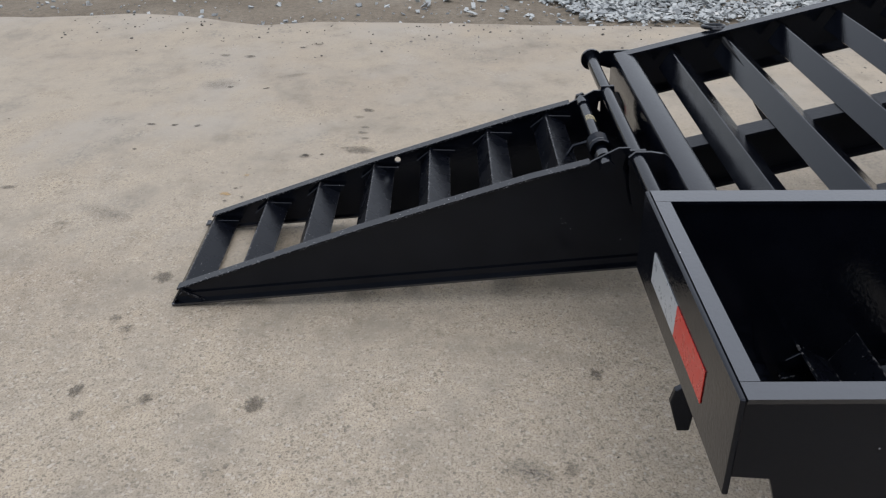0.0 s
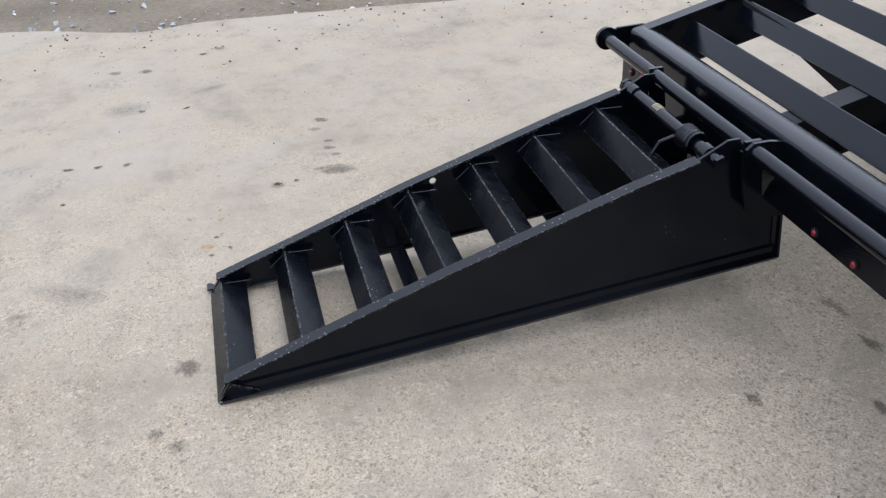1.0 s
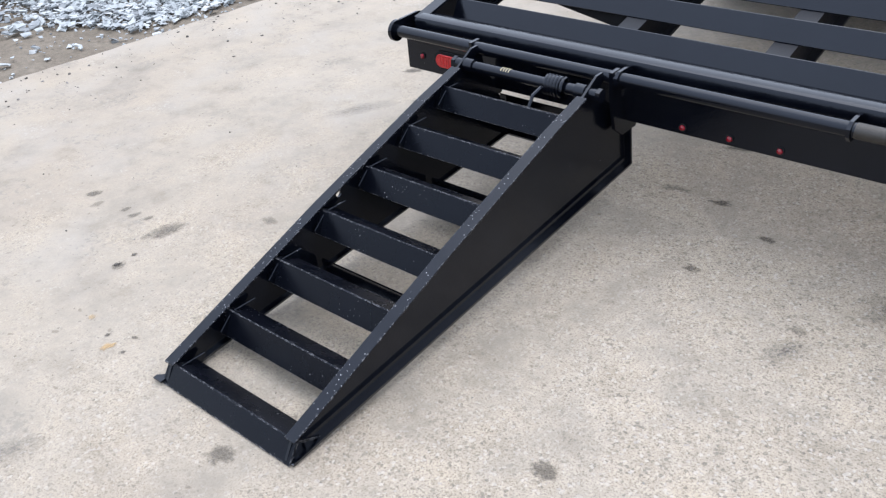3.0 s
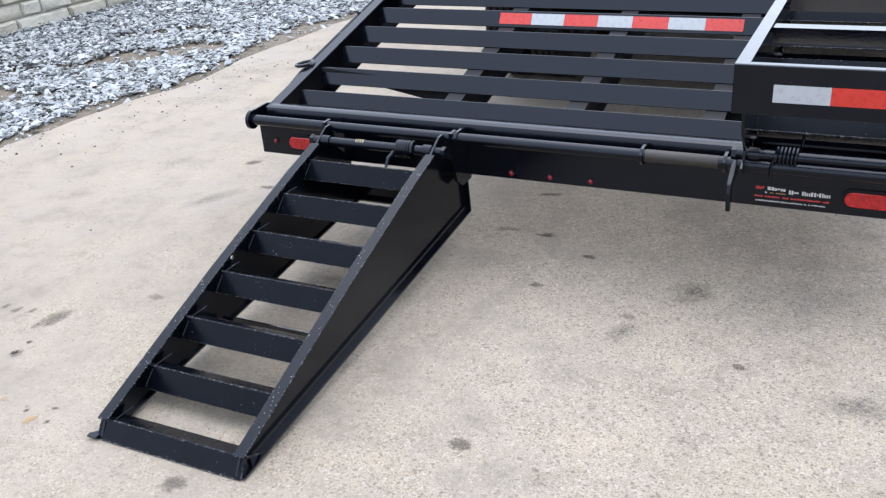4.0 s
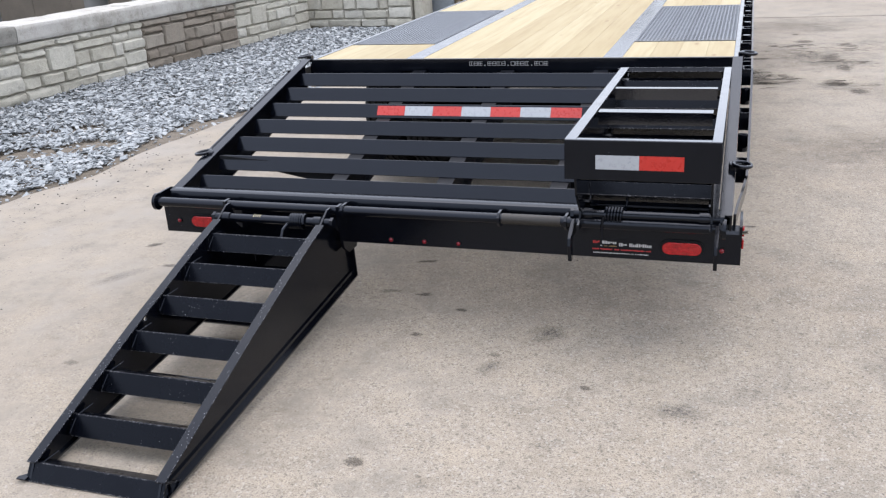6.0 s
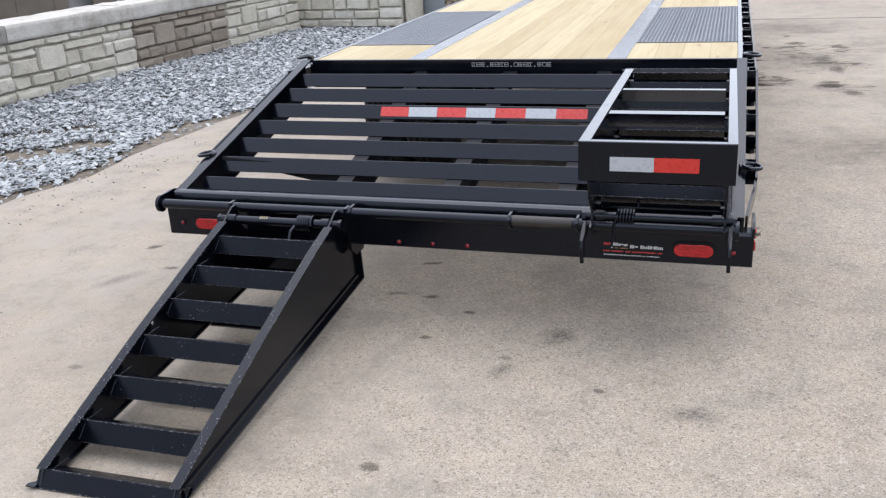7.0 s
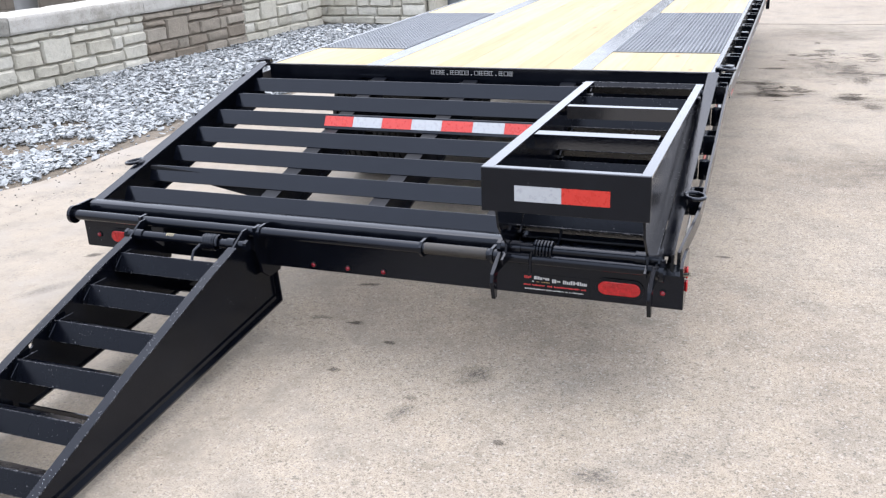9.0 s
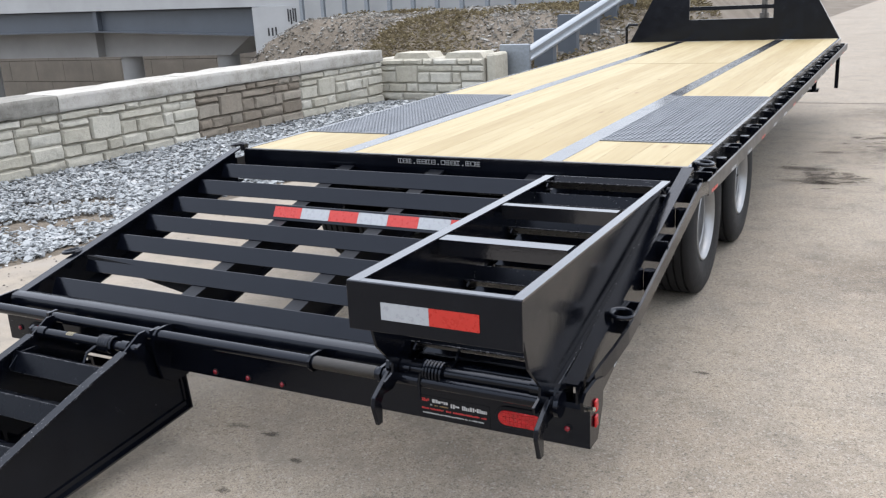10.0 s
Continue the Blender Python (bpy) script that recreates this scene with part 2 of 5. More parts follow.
GRAVEL = pieces("crushed_blue_grey_stone", [(0.0, (0.132, 0.142, 0.149)), (0.22, (0.224, 0.241, 0.251)), (0.6, (0.285, 0.304, 0.310)), (0.9, (0.331, 0.350, 0.354)), (1.0, (0.392, 0.392, 0.386))], 0.75, 40, 0.4, 0.004, True)
RIPRAP = pieces("brown_grey_rubble", [(0.0, (0.0594, 0.0429, 0.0231)), (0.4, (0.125, 0.0957, 0.0561)), (0.75, (0.178, 0.145, 0.0957)), (1.0, (0.264, 0.238, 0.191))], 0.9, 12, 0.5, 0.02, True)
CRUMBS = pieces("loose_dark_crumbs", [(0.0, (0.033, 0.0297, 0.0264)), (0.7, (0.0792, 0.0726, 0.066)), (1.0, (0.198, 0.185, 0.172))], 0.9, 60, 0.2, 0.002, True)
BANK_GREY = pieces("grey_broken_bank_stone", [(0.0, (0.0858, 0.0759, 0.0594)), (0.4, (0.178, 0.165, 0.142)), (0.8, (0.238, 0.228, 0.205)), (1.0, (0.304, 0.297, 0.277))], 0.9, 12, 0.5, 0.02, True)
STRAW = pieces("withered_grass_straw", [(0.0, (0.066, 0.0495, 0.0231)), (0.5, (0.132, 0.102, 0.0495)), (1.0, (0.218, 0.178, 0.099))], 0.9, 30, 0.2, 0.004, True)
WALL_STONE = pieces("pale_split_face_concrete", [(0.0, (0.389, 0.366, 0.300)), (0.5, (0.429, 0.409, 0.343)), (1.0, (0.469, 0.452, 0.393))], 0.9, 13, 1.0, 0.016)
WALL_STONE_DARK = pieces("brown_damp_split_face_concrete", [(0.0, (0.165, 0.135, 0.102)), (0.5, (0.218, 0.188, 0.149)), (1.0, (0.284, 0.254, 0.208))], 0.85, 13, 0.9, 0.016)
WALL_JOINT = plain("recessed_concrete_joint", (0.350, 0.330, 0.277), 0.95, 0, 0.25, 14, 0.4)
WALL_JOINT_DARK = plain("damp_concrete_joint", (0.172, 0.149, 0.119), 0.95, 0, 0.25, 14, 0.4)


def make_cap(name, lo, mid_, hi):
    m, n, l, b = shader(name, 0.9)
    v = coords(n, l)
    f, g = noise_tex(n, l, v, 2.3, 8, 0.7), noise_tex(n, l, v, 26, 6, 0.75)
    base = ramp_node(n, l, f, [(0.32, lo), (0.46, mid_), (0.7, hi)])
    l.new(mix(n, l, base, ramp_node(n, l, g, [(0.3, (0.62, 0.60, 0.57)), (0.46, (1, 1, 1)), (0.75, (1.1, 1.1, 1.1))]), 0.75, "MULTIPLY"), b.inputs["Base Color"])
    bump(n, l, b, g, 0.8, 0.012)
    return m


CAP = make_cap("rough_cast_cap_concrete", (0.224, 0.211, 0.178), (0.350, 0.337, 0.304), (0.409, 0.396, 0.370))
CAP_DARK = make_cap("grimy_cast_cap_concrete", (0.132, 0.125, 0.109), (0.205, 0.198, 0.175), (0.277, 0.271, 0.244))


def make_dirt():
    m, n, l, b = shader("packed_brown_earth", 0.95)
    v = coords(n, l)
    f, g = noise_tex(n, l, v, 1.1, 7, 0.65), noise_tex(n, l, v, 28, 5, 0.7)
    base = ramp_node(n, l, f, [(0.3, (0.0858, 0.0693, 0.0495)), (0.5, (0.132, 0.109, 0.0825)), (0.72, (0.178, 0.155, 0.125))])
    l.new(mix(n, l, base, ramp_node(n, l, g, [(0.3, (0.55,) * 3), (0.6, (1.1,) * 3)]), 0.7, "MULTIPLY"), b.inputs["Base Color"])
    bump(n, l, b, g, 0.6, 0.03)
    return m


DIRT = make_dirt()


def make_wood():
    m, n, l, b = shader("fresh_yellow_pine", 0.6)
    info = n.new("ShaderNodeObjectInfo")
    c = n.new("ShaderNodeTexCoord")
    off = n.new("ShaderNodeVectorMath")
    off.operation = "MULTIPLY_ADD"
    off.inputs[1].default_value = (1, 1, 1)
    sh = n.new("ShaderNodeCombineXYZ")
    l.new(maths(n, l, "MULTIPLY", info.outputs["Random"], 37), sh.inputs[0])
    l.new(maths(n, l, "MULTIPLY", info.outputs["Random"], 91), sh.inputs[1])
    l.new(c.outputs["Object"], off.inputs[0])
    l.new(sh.outputs[0], off.inputs[2])
    st = n.new("ShaderNodeMapping")
    st.inputs["Scale"].default_value = (30, 1.6, 30)
    l.new(off.outputs[0], st.inputs[0])
    grain = noise_tex(n, l, st.outputs[0], 1.0, 6, 0.6)
    base = ramp_node(n, l, grain, [(0.3, (0.277, 0.215, 0.107)), (0.5, (0.323, 0.262, 0.140)), (0.7, (0.347, 0.289, 0.165))])
    tone = ramp_node(n, l, info.outputs["Random"], [(0.0, (0.88, 0.84, 0.76)), (0.5, (1, 1, 1)), (1.0, (1.08, 1.09, 1.12))])
    base = mix(n, l, base, tone, 1.0, "MULTIPLY")
    kn = n.new("ShaderNodeMapping")
    kn.inputs["Scale"].default_value = (6.0, 1.9, 6.0)
    l.new(off.outputs[0], kn.inputs[0])
    knot = ramp_node(n, l, cells(n, l, kn.outputs[0], 1.0, "Distance"), [(0.03, (1,) * 3), (0.10, (0,) * 3)])
    base = mix(n, l, base, (0.172, 0.0924, 0.0363), maths(n, l, "MULTIPLY", knot, 0.75))
    l.new(base, b.inputs["Base Color"])
    bump(n, l, b, grain, 0.2, 0.002)
    return m


WOOD = make_wood()
RED_TAPE = plain("red_reflective_film", (0.409, 0.0198, 0.0132), 0.3, 0, 0.08, 60, 0.05)
WHITE_TAPE = plain("white_reflective_film", (0.304, 0.320, 0.337), 0.3, 0, 0.06, 60, 0.05)
RED_LENS = plain("red_lamp_plastic", (0.36, 0.008, 0.010), 0.2, 0, 0.35, 70, 0.3)
MARKER = plain("dark_red_marker_plastic", (0.16, 0.003, 0.010), 0.1, 0, 0.2, 90, 0.1)
RUBBER = plain("black_tyre_rubber", (0.013, 0.013, 0.0135), 0.7, 0, 0.25, 25, 0.3)
RUBBER.node_tree.nodes["Principled BSDF"].inputs["Specular IOR Level"].default_value = 0.22
RIM = plain("silver_painted_steel_wheel", (0.290, 0.294, 0.297), 0.34, 0.7, 0.08, 12, 0.1)
GALV = plain("galvanised_steel", (0.238, 0.264, 0.290), 0.42, 0.6, 0.15, 25, 0.1)
STEEL_BARE = plain("worn_bare_steel", (0.172, 0.162, 0.149), 0.42, 0.7, 0.3, 30, 0.2)
BRASSY = plain("rubbed_yellowish_steel", (0.363, 0.310, 0.185), 0.4, 0.5, 0.2, 60, 0.1)
RUSTY = plain("dull_rubbed_dark_steel", (0.018, 0.0155, 0.013), 0.5, 0.1, 0.4, 40, 0.3)
GRATE = plain("grey_tread_steel", (0.224, 0.238, 0.257), 0.36, 0.9, 0.25, 30, 0.2)
STRIP = plain("smooth_mill_steel_plate", (0.191, 0.195, 0.201), 0.2, 0.95, 0.2, 6, 0.1)
EDGE_STEEL = plain("weathered_rub_rail_steel", (0.0792, 0.0759, 0.0726), 0.4, 0.4, 0.35, 9, 0.2)
BRIDGE_STEEL = plain("grey_blue_girder_paint", (0.0759, 0.0891, 0.106), 0.5, 0, 0.12, 0.8, 0.1)
BRIDGE_CONC = plain("pale_bridge_concrete", (0.343, 0.350, 0.350), 0.85, 0, 0.12, 0.5, 0.3)
FAR_PANEL = plain("tan_concrete_panel", (0.224, 0.198, 0.165), 0.9, 0, 0.18, 0.6, 0.3)
WHITE_INK = plain("white_lettering_vinyl", (0.238, 0.238, 0.238), 0.45, 0, 0.05, 60, 0.02)
RED_INK = plain("red_lettering_vinyl", (0.363, 0.0198, 0.0198), 0.45, 0, 0.05, 60, 0.02)
BRIGHT_INK = plain("bright_white_sticker_print", (0.409, 0.409, 0.409), 0.45, 0, 0.05, 60, 0.02)
GOLD_INK = plain("tan_lettering_vinyl", (0.231, 0.145, 0.0528), 0.45, 0, 0.05, 60, 0.02)
UNDERCOAT = plain("matt_black_undercoat", (0.010, 0.0105, 0.012), 0.85, 0, 0.3, 20, 0.1)
UNDERCOAT.node_tree.nodes["Principled BSDF"].inputs["Specular IOR Level"].default_value = 0.15
INK = plain("black_spray_marks", (0.02, 0.02, 0.022), 0.7, 0, 0.2, 10, 0.05)
CHROME = plain("bright_zinc_steel", (0.396, 0.383, 0.330), 0.25, 1.0, 0.1, 60, 0.05)


# ---- mesh helpers ----
def link_mesh(name, bm, material, smooth=False):
    me = bpy.data.meshes.new(name)
    bmesh.ops.recalc_face_normals(bm, faces=bm.faces)
    bm.to_mesh(me)
    bm.free()
    me.materials.append(material)
    if smooth:
        me.polygons.foreach_set("use_smooth", [True] * len(me.polygons))
        me.set_sharp_from_angle(angle=radians(38))
    return new(name, me)


def part(name, bm, material, parent, label="", smooth=False):
    ob = link_mesh(name, bm, material, smooth)
    ob.parent = parent
    if label:
        tagged(ob, label)
    return ob


def thing(name, at, label, category, group="", kind=""):
    e = new(name)
    e.empty_display_size = 0.1
    e.matrix_world = at if isinstance(at, Matrix) else Matrix.Translation(at)
    return tagged(e, label, category, group, kind)


def extrude_poly(bm, ring, offset):
    """Closed prism from a planar ring of points and an offset vector."""
    a = [bm.verts.new(p) for p in ring]
    c = [bm.verts.new(Vector(p) + Vector(offset)) for p in ring]
    k = len(a)
    bm.faces.new(a)
    bm.faces.new(c[::-1])
    for i in range(k):
        bm.faces.new((a[i], c[i], c[(i + 1) % k], a[(i + 1) % k]))


def box(bm, x0, x1, y0, y1, z0, z1):
    extrude_poly(bm, [(x0, y0, z0), (x1, y0, z0), (x1, y1, z0), (x0, y1, z0)], (0, 0, z1 - z0))


def profile_x(bm, yz, x0, x1):
    extrude_poly(bm, [(x0, y, z) for y, z in yz], (x1 - x0, 0, 0))


def profile_y(bm, xz, y0, y1, rise=0.0):
    extrude_poly(bm, [(x, y0, z) for x, z in xz], (0, y1 - y0, rise))


def soften(bm, r, seg=1):
    bmesh.ops.bevel(bm, geom=list(bm.edges), offset=r, segments=seg, profile=0.6, affect="EDGES", clamp_overlap=True)
    return bm


def pipe(bm, pts, r, n=12, cap=True):
    pts = [Vector(p) for p in pts]
    rings, up = [], None
    for i, p in enumerate(pts):
        d = (pts[min(i + 1, len(pts) - 1)] - pts[max(i - 1, 0)]).normalized()
        if up is None:
            up = d.orthogonal().normalized()
        up = (up - d * up.dot(d)).normalized()
        side = d.cross(up)
        rings.append([bm.verts.new(p + r * (math.cos(a) * up + math.sin(a) * side)) for a in (2 * math.pi * k / n for k in range(n))])
    for a, c in zip(rings, rings[1:]):
        for k in range(n):
            bm.faces.new((a[k], a[(k + 1) % n], c[(k + 1) % n], c[k]))
    if cap:
        bm.faces.new(rings[0][::-1])
        bm.faces.new(rings[-1])


def coil(bm, x0, x1, y, z, big, r, turns, n=14):
    k = int(turns * n)
    pipe(bm, [(x0 + (x1 - x0) * i / k, y + big * math.cos(2 * math.pi * i / n), z + big * math.sin(2 * math.pi * i / n)) for i in range(k + 1)], r, 6)


def lathe_x(bm, prof, cx, cy, cz, n=40):
    """Ring of profile points (radius, x) turned about an axle along x."""
    rings = []
    for i in range(n):
        a = 2 * math.pi * i / n
        rings.append([bm.verts.new((cx + x, cy + r * math.cos(a), cz + r * math.sin(a))) for r, x in prof])
    for i in range(n):
        a, c = rings[i], rings[(i + 1) % n]
        for k in range(len(prof) - 1):
            bm.faces.new((a[k], a[k + 1], c[k + 1], c[k]))


def rubble(count, place, size, seed, flat=0.55):
    """One mesh of many angular stones; place(rng) gives (x, y, z) or None, size(rng) a radius."""
    rng = random.Random(seed)
    verts, faces = [], []
    quads = ((0, 1, 3, 2), (4, 6, 7, 5), (0, 4, 5, 1), (2, 3, 7, 6), (0, 2, 6, 4), (1, 5, 7, 3))
    for _ in range(count):
        p = place(rng)
        if p is None:
            continue
        s = size(rng)
        rot = Euler((rng.gauss(0, 0.3), rng.gauss(0, 0.3), rng.uniform(0, 6.28))).to_matrix()
        o = len(verts)
        sx, sy, sz = s, s * rng.uniform(0.5, 0.95), s * flat * rng.uniform(0.5, 1.2)
        for i in range(8):
            q = Vector(((i & 1) * 2 - 1, (i >> 1 & 1) * 2 - 1, (i >> 2 & 1) * 2 - 1))
            q = Vector((q.x * sx * rng.uniform(0.35, 1.0), q.y * sy * rng.uniform(0.35, 1.0), q.z * sz * rng.uniform(0.5, 1.0)))
            verts.append(tuple(rot @ q + Vector(p)))
        for a, b_, c, d in quads:
            faces += [(o + a, o + b_, o + c), (o + a, o + c, o + d)]
    return verts, faces


def stuff(name, verts, faces, material, label, category):
    me = bpy.data.meshes.new(name)
    me.from_pydata(verts, [], faces)
    me.materials.append(material)
    return tagged(new(name, me), label, category, kind="stuff")


# ---- ground ----
def slab_edge(y):
    """Where the concrete ends against the earth strip."""
    line = -3.45 + 0.115 * min(y, 5.0) + 0.05 * max(0.0, y - 5.0)
    line += 0.13 * math.exp(-((y - 1.75) / 0.35) ** 2) + 0.10 * math.exp(-((y + 1.80) / 0.28) ** 2) - 0.13 * math.exp(-((y + 2.55) / 0.45) ** 2)
    return line + 0.02 * noise.noise((y * 4.0, 7.7, 0)) + 0.012 * noise.noise((y * 11.0, 1.7, 0))


def wall_x(y):
    return -5.588 + 0.106 * (y - 5.883)


def smooth_step(a, b, t):
    t = max(0.0, min(1.0, (t - a) / (b - a)))
    return t * t * (3 - 2 * t)


def land(x, y):
    """Height of the earth: flat lot, a drop behind the block wall, a bank ahead."""
    h = -0.035
    if x > slab_edge(y) + 0.12 and y < 75:
        h = -0.09
    h += 0.02 * noise.noise((x * 0.8, y * 0.8, 0.3)) * (x < slab_edge(y))
    drop = smooth_step(-6.6, -13.0, x) * smooth_step(16, 12.5, y)
    bank = 1.08 * max(0.0, min(1.0, (y - 9.9) / 4.4)) * smooth_step(-1.3, -2.9, x - 0.07 * (min(y, 15.0) - 10) + 0.05 * max(0.0, y - 15.0))
    bank *= smooth_step(-14.2, -10.6, x)
    side = smooth_step(-11.5, -18.0, x)
    h = h + bank - 4.6 * max(drop, side)
    if y > 11 and x < -1:
        h += 0.08 * noise.noise((x * 1.3, y * 1.3, 5.0))
    return h


def make_land():
    def spread(lo, hi, step, far):
        vals = list(np.arange(lo, hi + 1e-6, step))
        out, v, s = [], hi, step
        while v < far:
            s *= 1.35
            v += s
            out.append(v)
        left, v, s = [], lo, step
        while v > -far:
            s *= 1.35
            v -= s
            left.append(v)
        return left[::-1] + vals + out
    xs, ys = spread(-24, 2, 0.35, 1500), spread(-5, 24, 0.35, 1500)
    verts = [(x, y, land(x, y)) for y in ys for x in xs]
    w = len(xs)
    faces = [(j * w + i, j * w + i + 1, (j + 1) * w + i + 1, (j + 1) * w + i) for j in range(len(ys) - 1) for i in range(w - 1)]
    me = bpy.data.meshes.new("ground")
    me.from_pydata(verts, [], faces)
    me.materials.append(DIRT)
    me.polygons.foreach_set("use_smooth", [True] * len(me.polygons))
    tagged(new("ground", me), "packed brown earth round the concrete lot", "ground", kind="structure")


make_land()


def make_slab(name, y0, y1, step):
    bm = bmesh.new()
    k = max(2, int((y1 - y0) / step))
    left = [y0 + (y1 - y0) * i / k for i in range(k + 1)]
    edge = (lambda y: slab_edge(y)) if y0 < 9 else (lambda y: -2.0 + 0.06 * (y - 10))
    extrude_poly(bm, [(edge(y), y, 0.0) for y in left] + [(70, y1, 0.0), (70, y0, 0.0)], (0, 0, -0.16))
    return tagged(link_mesh(name, bm, CONCRETE), "worn beige concrete slab with fine aggregate and stains", "pavement", kind="structure")


make_slab("pavement", -40, 9.825, 0.08)
make_slab("pavement", 9.865, 90, 4)


# ---- trailer ----
SLOPE = 0.2405
HALF = 1.262


def dove_z(y):
    """Top line of the sloping tail."""
    return 0.505 + SLOPE * y


trailer = thing("flatbed_trailer", (0, 0, 0), "black gooseneck flatbed trailer with yellow pine deck and sloping slatted tail", "trailer")

# rear bumper and hinge rail
bm = bmesh.new()
profile_x(bm, [(0.0, 0.312), (0.0, 0.435), (0.012, 0.447), (0.075, 0.447), (0.075, 0.438), (0.012, 0.438), (0.010, 0.432), (0.010, 0.322), (0.07, 0.322), (0.07, 0.312)], -HALF, HALF)
part("rear_bumper", bm, PAINT, trailer, "black enamelled steel bumper plate")
bm = bmesh.new()
profile_x(bm, [(-0.008, 0.448), (-0.008, 0.500), (-0.002, 0.511), (0.010, 0.515), (0.058, 0.515), (0.070, 0.509), (0.074, 0.496), (0.074, 0.448)], -1.215, 1.195)
part("tail_crossmember", bm, PAINT, trailer, "scuffed black cross tube with a bright worn edge", smooth=True)
bm = bmesh.new()
pipe(bm, [(-1.235, -0.078, 0.482), (1.20, -0.078, 0.482)], 0.021, 18)
part("hinge_rail", bm, PAINT, trailer, "black steel pipe that carries the ramps", smooth=True)
for x in (-1.236, 1.201):
    bm = bmesh.new()
    pipe(bm, [(x, -0.078, 0.482), (x + math.copysign(0.014, x), -0.078, 0.482)], 0.038, 20)
    part("rail_end_cap", bm, PAINT, trailer, smooth=True)
for x in (-0.325, 0.352, 0.62, 1.19):
    bm = bmesh.new()
    profile_x(bm, [(0.0, 0.452), (0.0, 0.50), (-0.045, 0.508), (-0.088, 0.508), (-0.106, 0.492), (-0.106, 0.470), (-0.085, 0.450), (-0.05, 0.445)], x - 0.005, x + 0.005)
    part("rail_bracket", bm, PAINT, trailer)
bm = bmesh.new()
pipe(bm, [(0.365, -0.078, 0.482), (0.60, -0.078, 0.482)], 0.0216, 18)
part("rail_sleeve", bm, RUSTY, trailer, "dull brownish rubbed steel sleeve", smooth=True)
for x, sh in ((0.652, 0.0), (1.184, -0.006)):
    bm = bmesh.new()
    hook = [(-0.06, 0.50), (-0.10, 0.505), (-0.16, 0.472), (-0.193, 0.435), (-0.20, 0.405), (-0.180, 0.338), (-0.157, 0.338), (-0.152, 0.385), (-0.162, 0.402), (-0.140, 0.428), (-0.08, 0.44), (-0.055, 0.46)]
    profile_x(bm, [(y + sh, z + 0.020 * (z < 0.44)) for y, z in hook], x - 0.007, x + 0.007)
    soften(bm, 0.002)
    part("ramp_hook", bm, PAINT, trailer, "bent black steel hook plate")
for x in (-0.885, -0.345):
    bm = bmesh.new()
    profile_x(bm, [(-0.100, 0.505), (-0.055, 0.505), (-0.040, 0.40), (-0.030, 0.335), (0.045, 0.325), (0.062, 0.30), (0.05, 0.275), (-0.03, 0.275), (-0.075, 0.31), (-0.095, 0.40)], x - 0.006, x + 0.006)
    part("ramp_hook", bm, PAINT, trailer)

# side ends of the bumper
for s in (-1, 1):
    bm = bmesh.new()
    xa = s * HALF
    extrude_poly(bm, [(xa, 0.0, 0.312), (xa, 0.0, 0.44), (xa, -0.05, 0.455), (xa, -0.06, 0.488), (xa, -0.03, 0.506), (xa, 0.06, 0.508), (xa, 0.13, 0.49), (xa, 0.12, 0.40), (xa, 0.07, 0.312)], (s * 0.010, 0, 0))
    part("bumper_end_plate", bm, PAINT, trailer)


def oval(bm, cx, cz, w, h, y0, y1, n=8):
    r, ring = h / 2, []
    for sgn, base in ((1, -90), (-1, 90)):
        for i in range(n + 1):
            a = radians(base + 180 * i / n)
            ring.append((cx + sgn * (w / 2 - r) + r * math.cos(a), y0, cz + r * math.sin(a)))
    extrude_poly(bm, ring, (0, y1 - y0, 0))


for cx in (-1.055, 1.055):
    bm = bmesh.new()
    oval(bm, cx, 0.369, 0.168, 0.068, 0.001, -0.006)
    lamp = part("tail_lamp", bm, UNDERCOAT, trailer, "oval red tail lamp in a black rubber grommet")
    bm = bmesh.new()
    oval(bm, cx, 0.369, 0.148, 0.050, -0.007, -0.012)
    soften(bm, 0.003)
    lens = part("lens", bm, RED_LENS, lamp, "ribbed red plastic lens", smooth=True)
    bm = bmesh.new()
    for i in range(9):
        for j in range(3):
            q = cx - 0.052 + 0.013 * i
            box(bm, q - 0.0052, q + 0.0052, -0.0134, -0.0121, 0.369 + 0.0130 * (j - 1) - 0.0055, 0.369 + 0.0130 * (j - 1) + 0.0055)
    part("lens_cells", bm, RED_LENS, lens, "rows of small raised lens cells")
for x, z in ((-1.198, 0.368), (1.203, 0.368), (-0.151, 0.334), (0.0, 0.334), (0.151, 0.334)):
    bm = bmesh.new()
    pipe(bm, [(x, 0.001, z), (x, -0.004, z)], 0.0125, 16)
    mark = part("marker_lamp", bm, UNDERCOAT, trailer, "small round red marker lamp in a black ring", smooth=True)
    bm = bmesh.new()
    bmesh.ops.create_uvsphere(bm, u_segments=14, v_segments=8, radius=0.0092)
    for v_ in bm.verts:
        v_.co = Vector((x + v_.co.x, -0.004 + v_.co.y * 0.8, z + v_.co.z))
    part("lens", bm, MARKER, mark, "domed red lens", smooth=True)
for s in (-1, 1):
    for y, z in ((0.045, 0.435), (0.045, 0.385)):
        bm = bmesh.new()
        box(bm, s * (HALF + 0.010), s * (HALF + 0.018), y - 0.012, y + 0.012, z - 0.019, z + 0.019)
        soften(bm, 0.003)
        part("side_marker_lamp", bm, RED_LENS, trailer)
    bm = bmesh.new()
    pipe(bm, [(s * (HALF + 0.004), -0.01, 0.447), (s * (HALF + 0.03), -0.02, 0.455)], 0.007, 8)
    part("plug", bm, CHROME, trailer, "bright zinc cable plug")

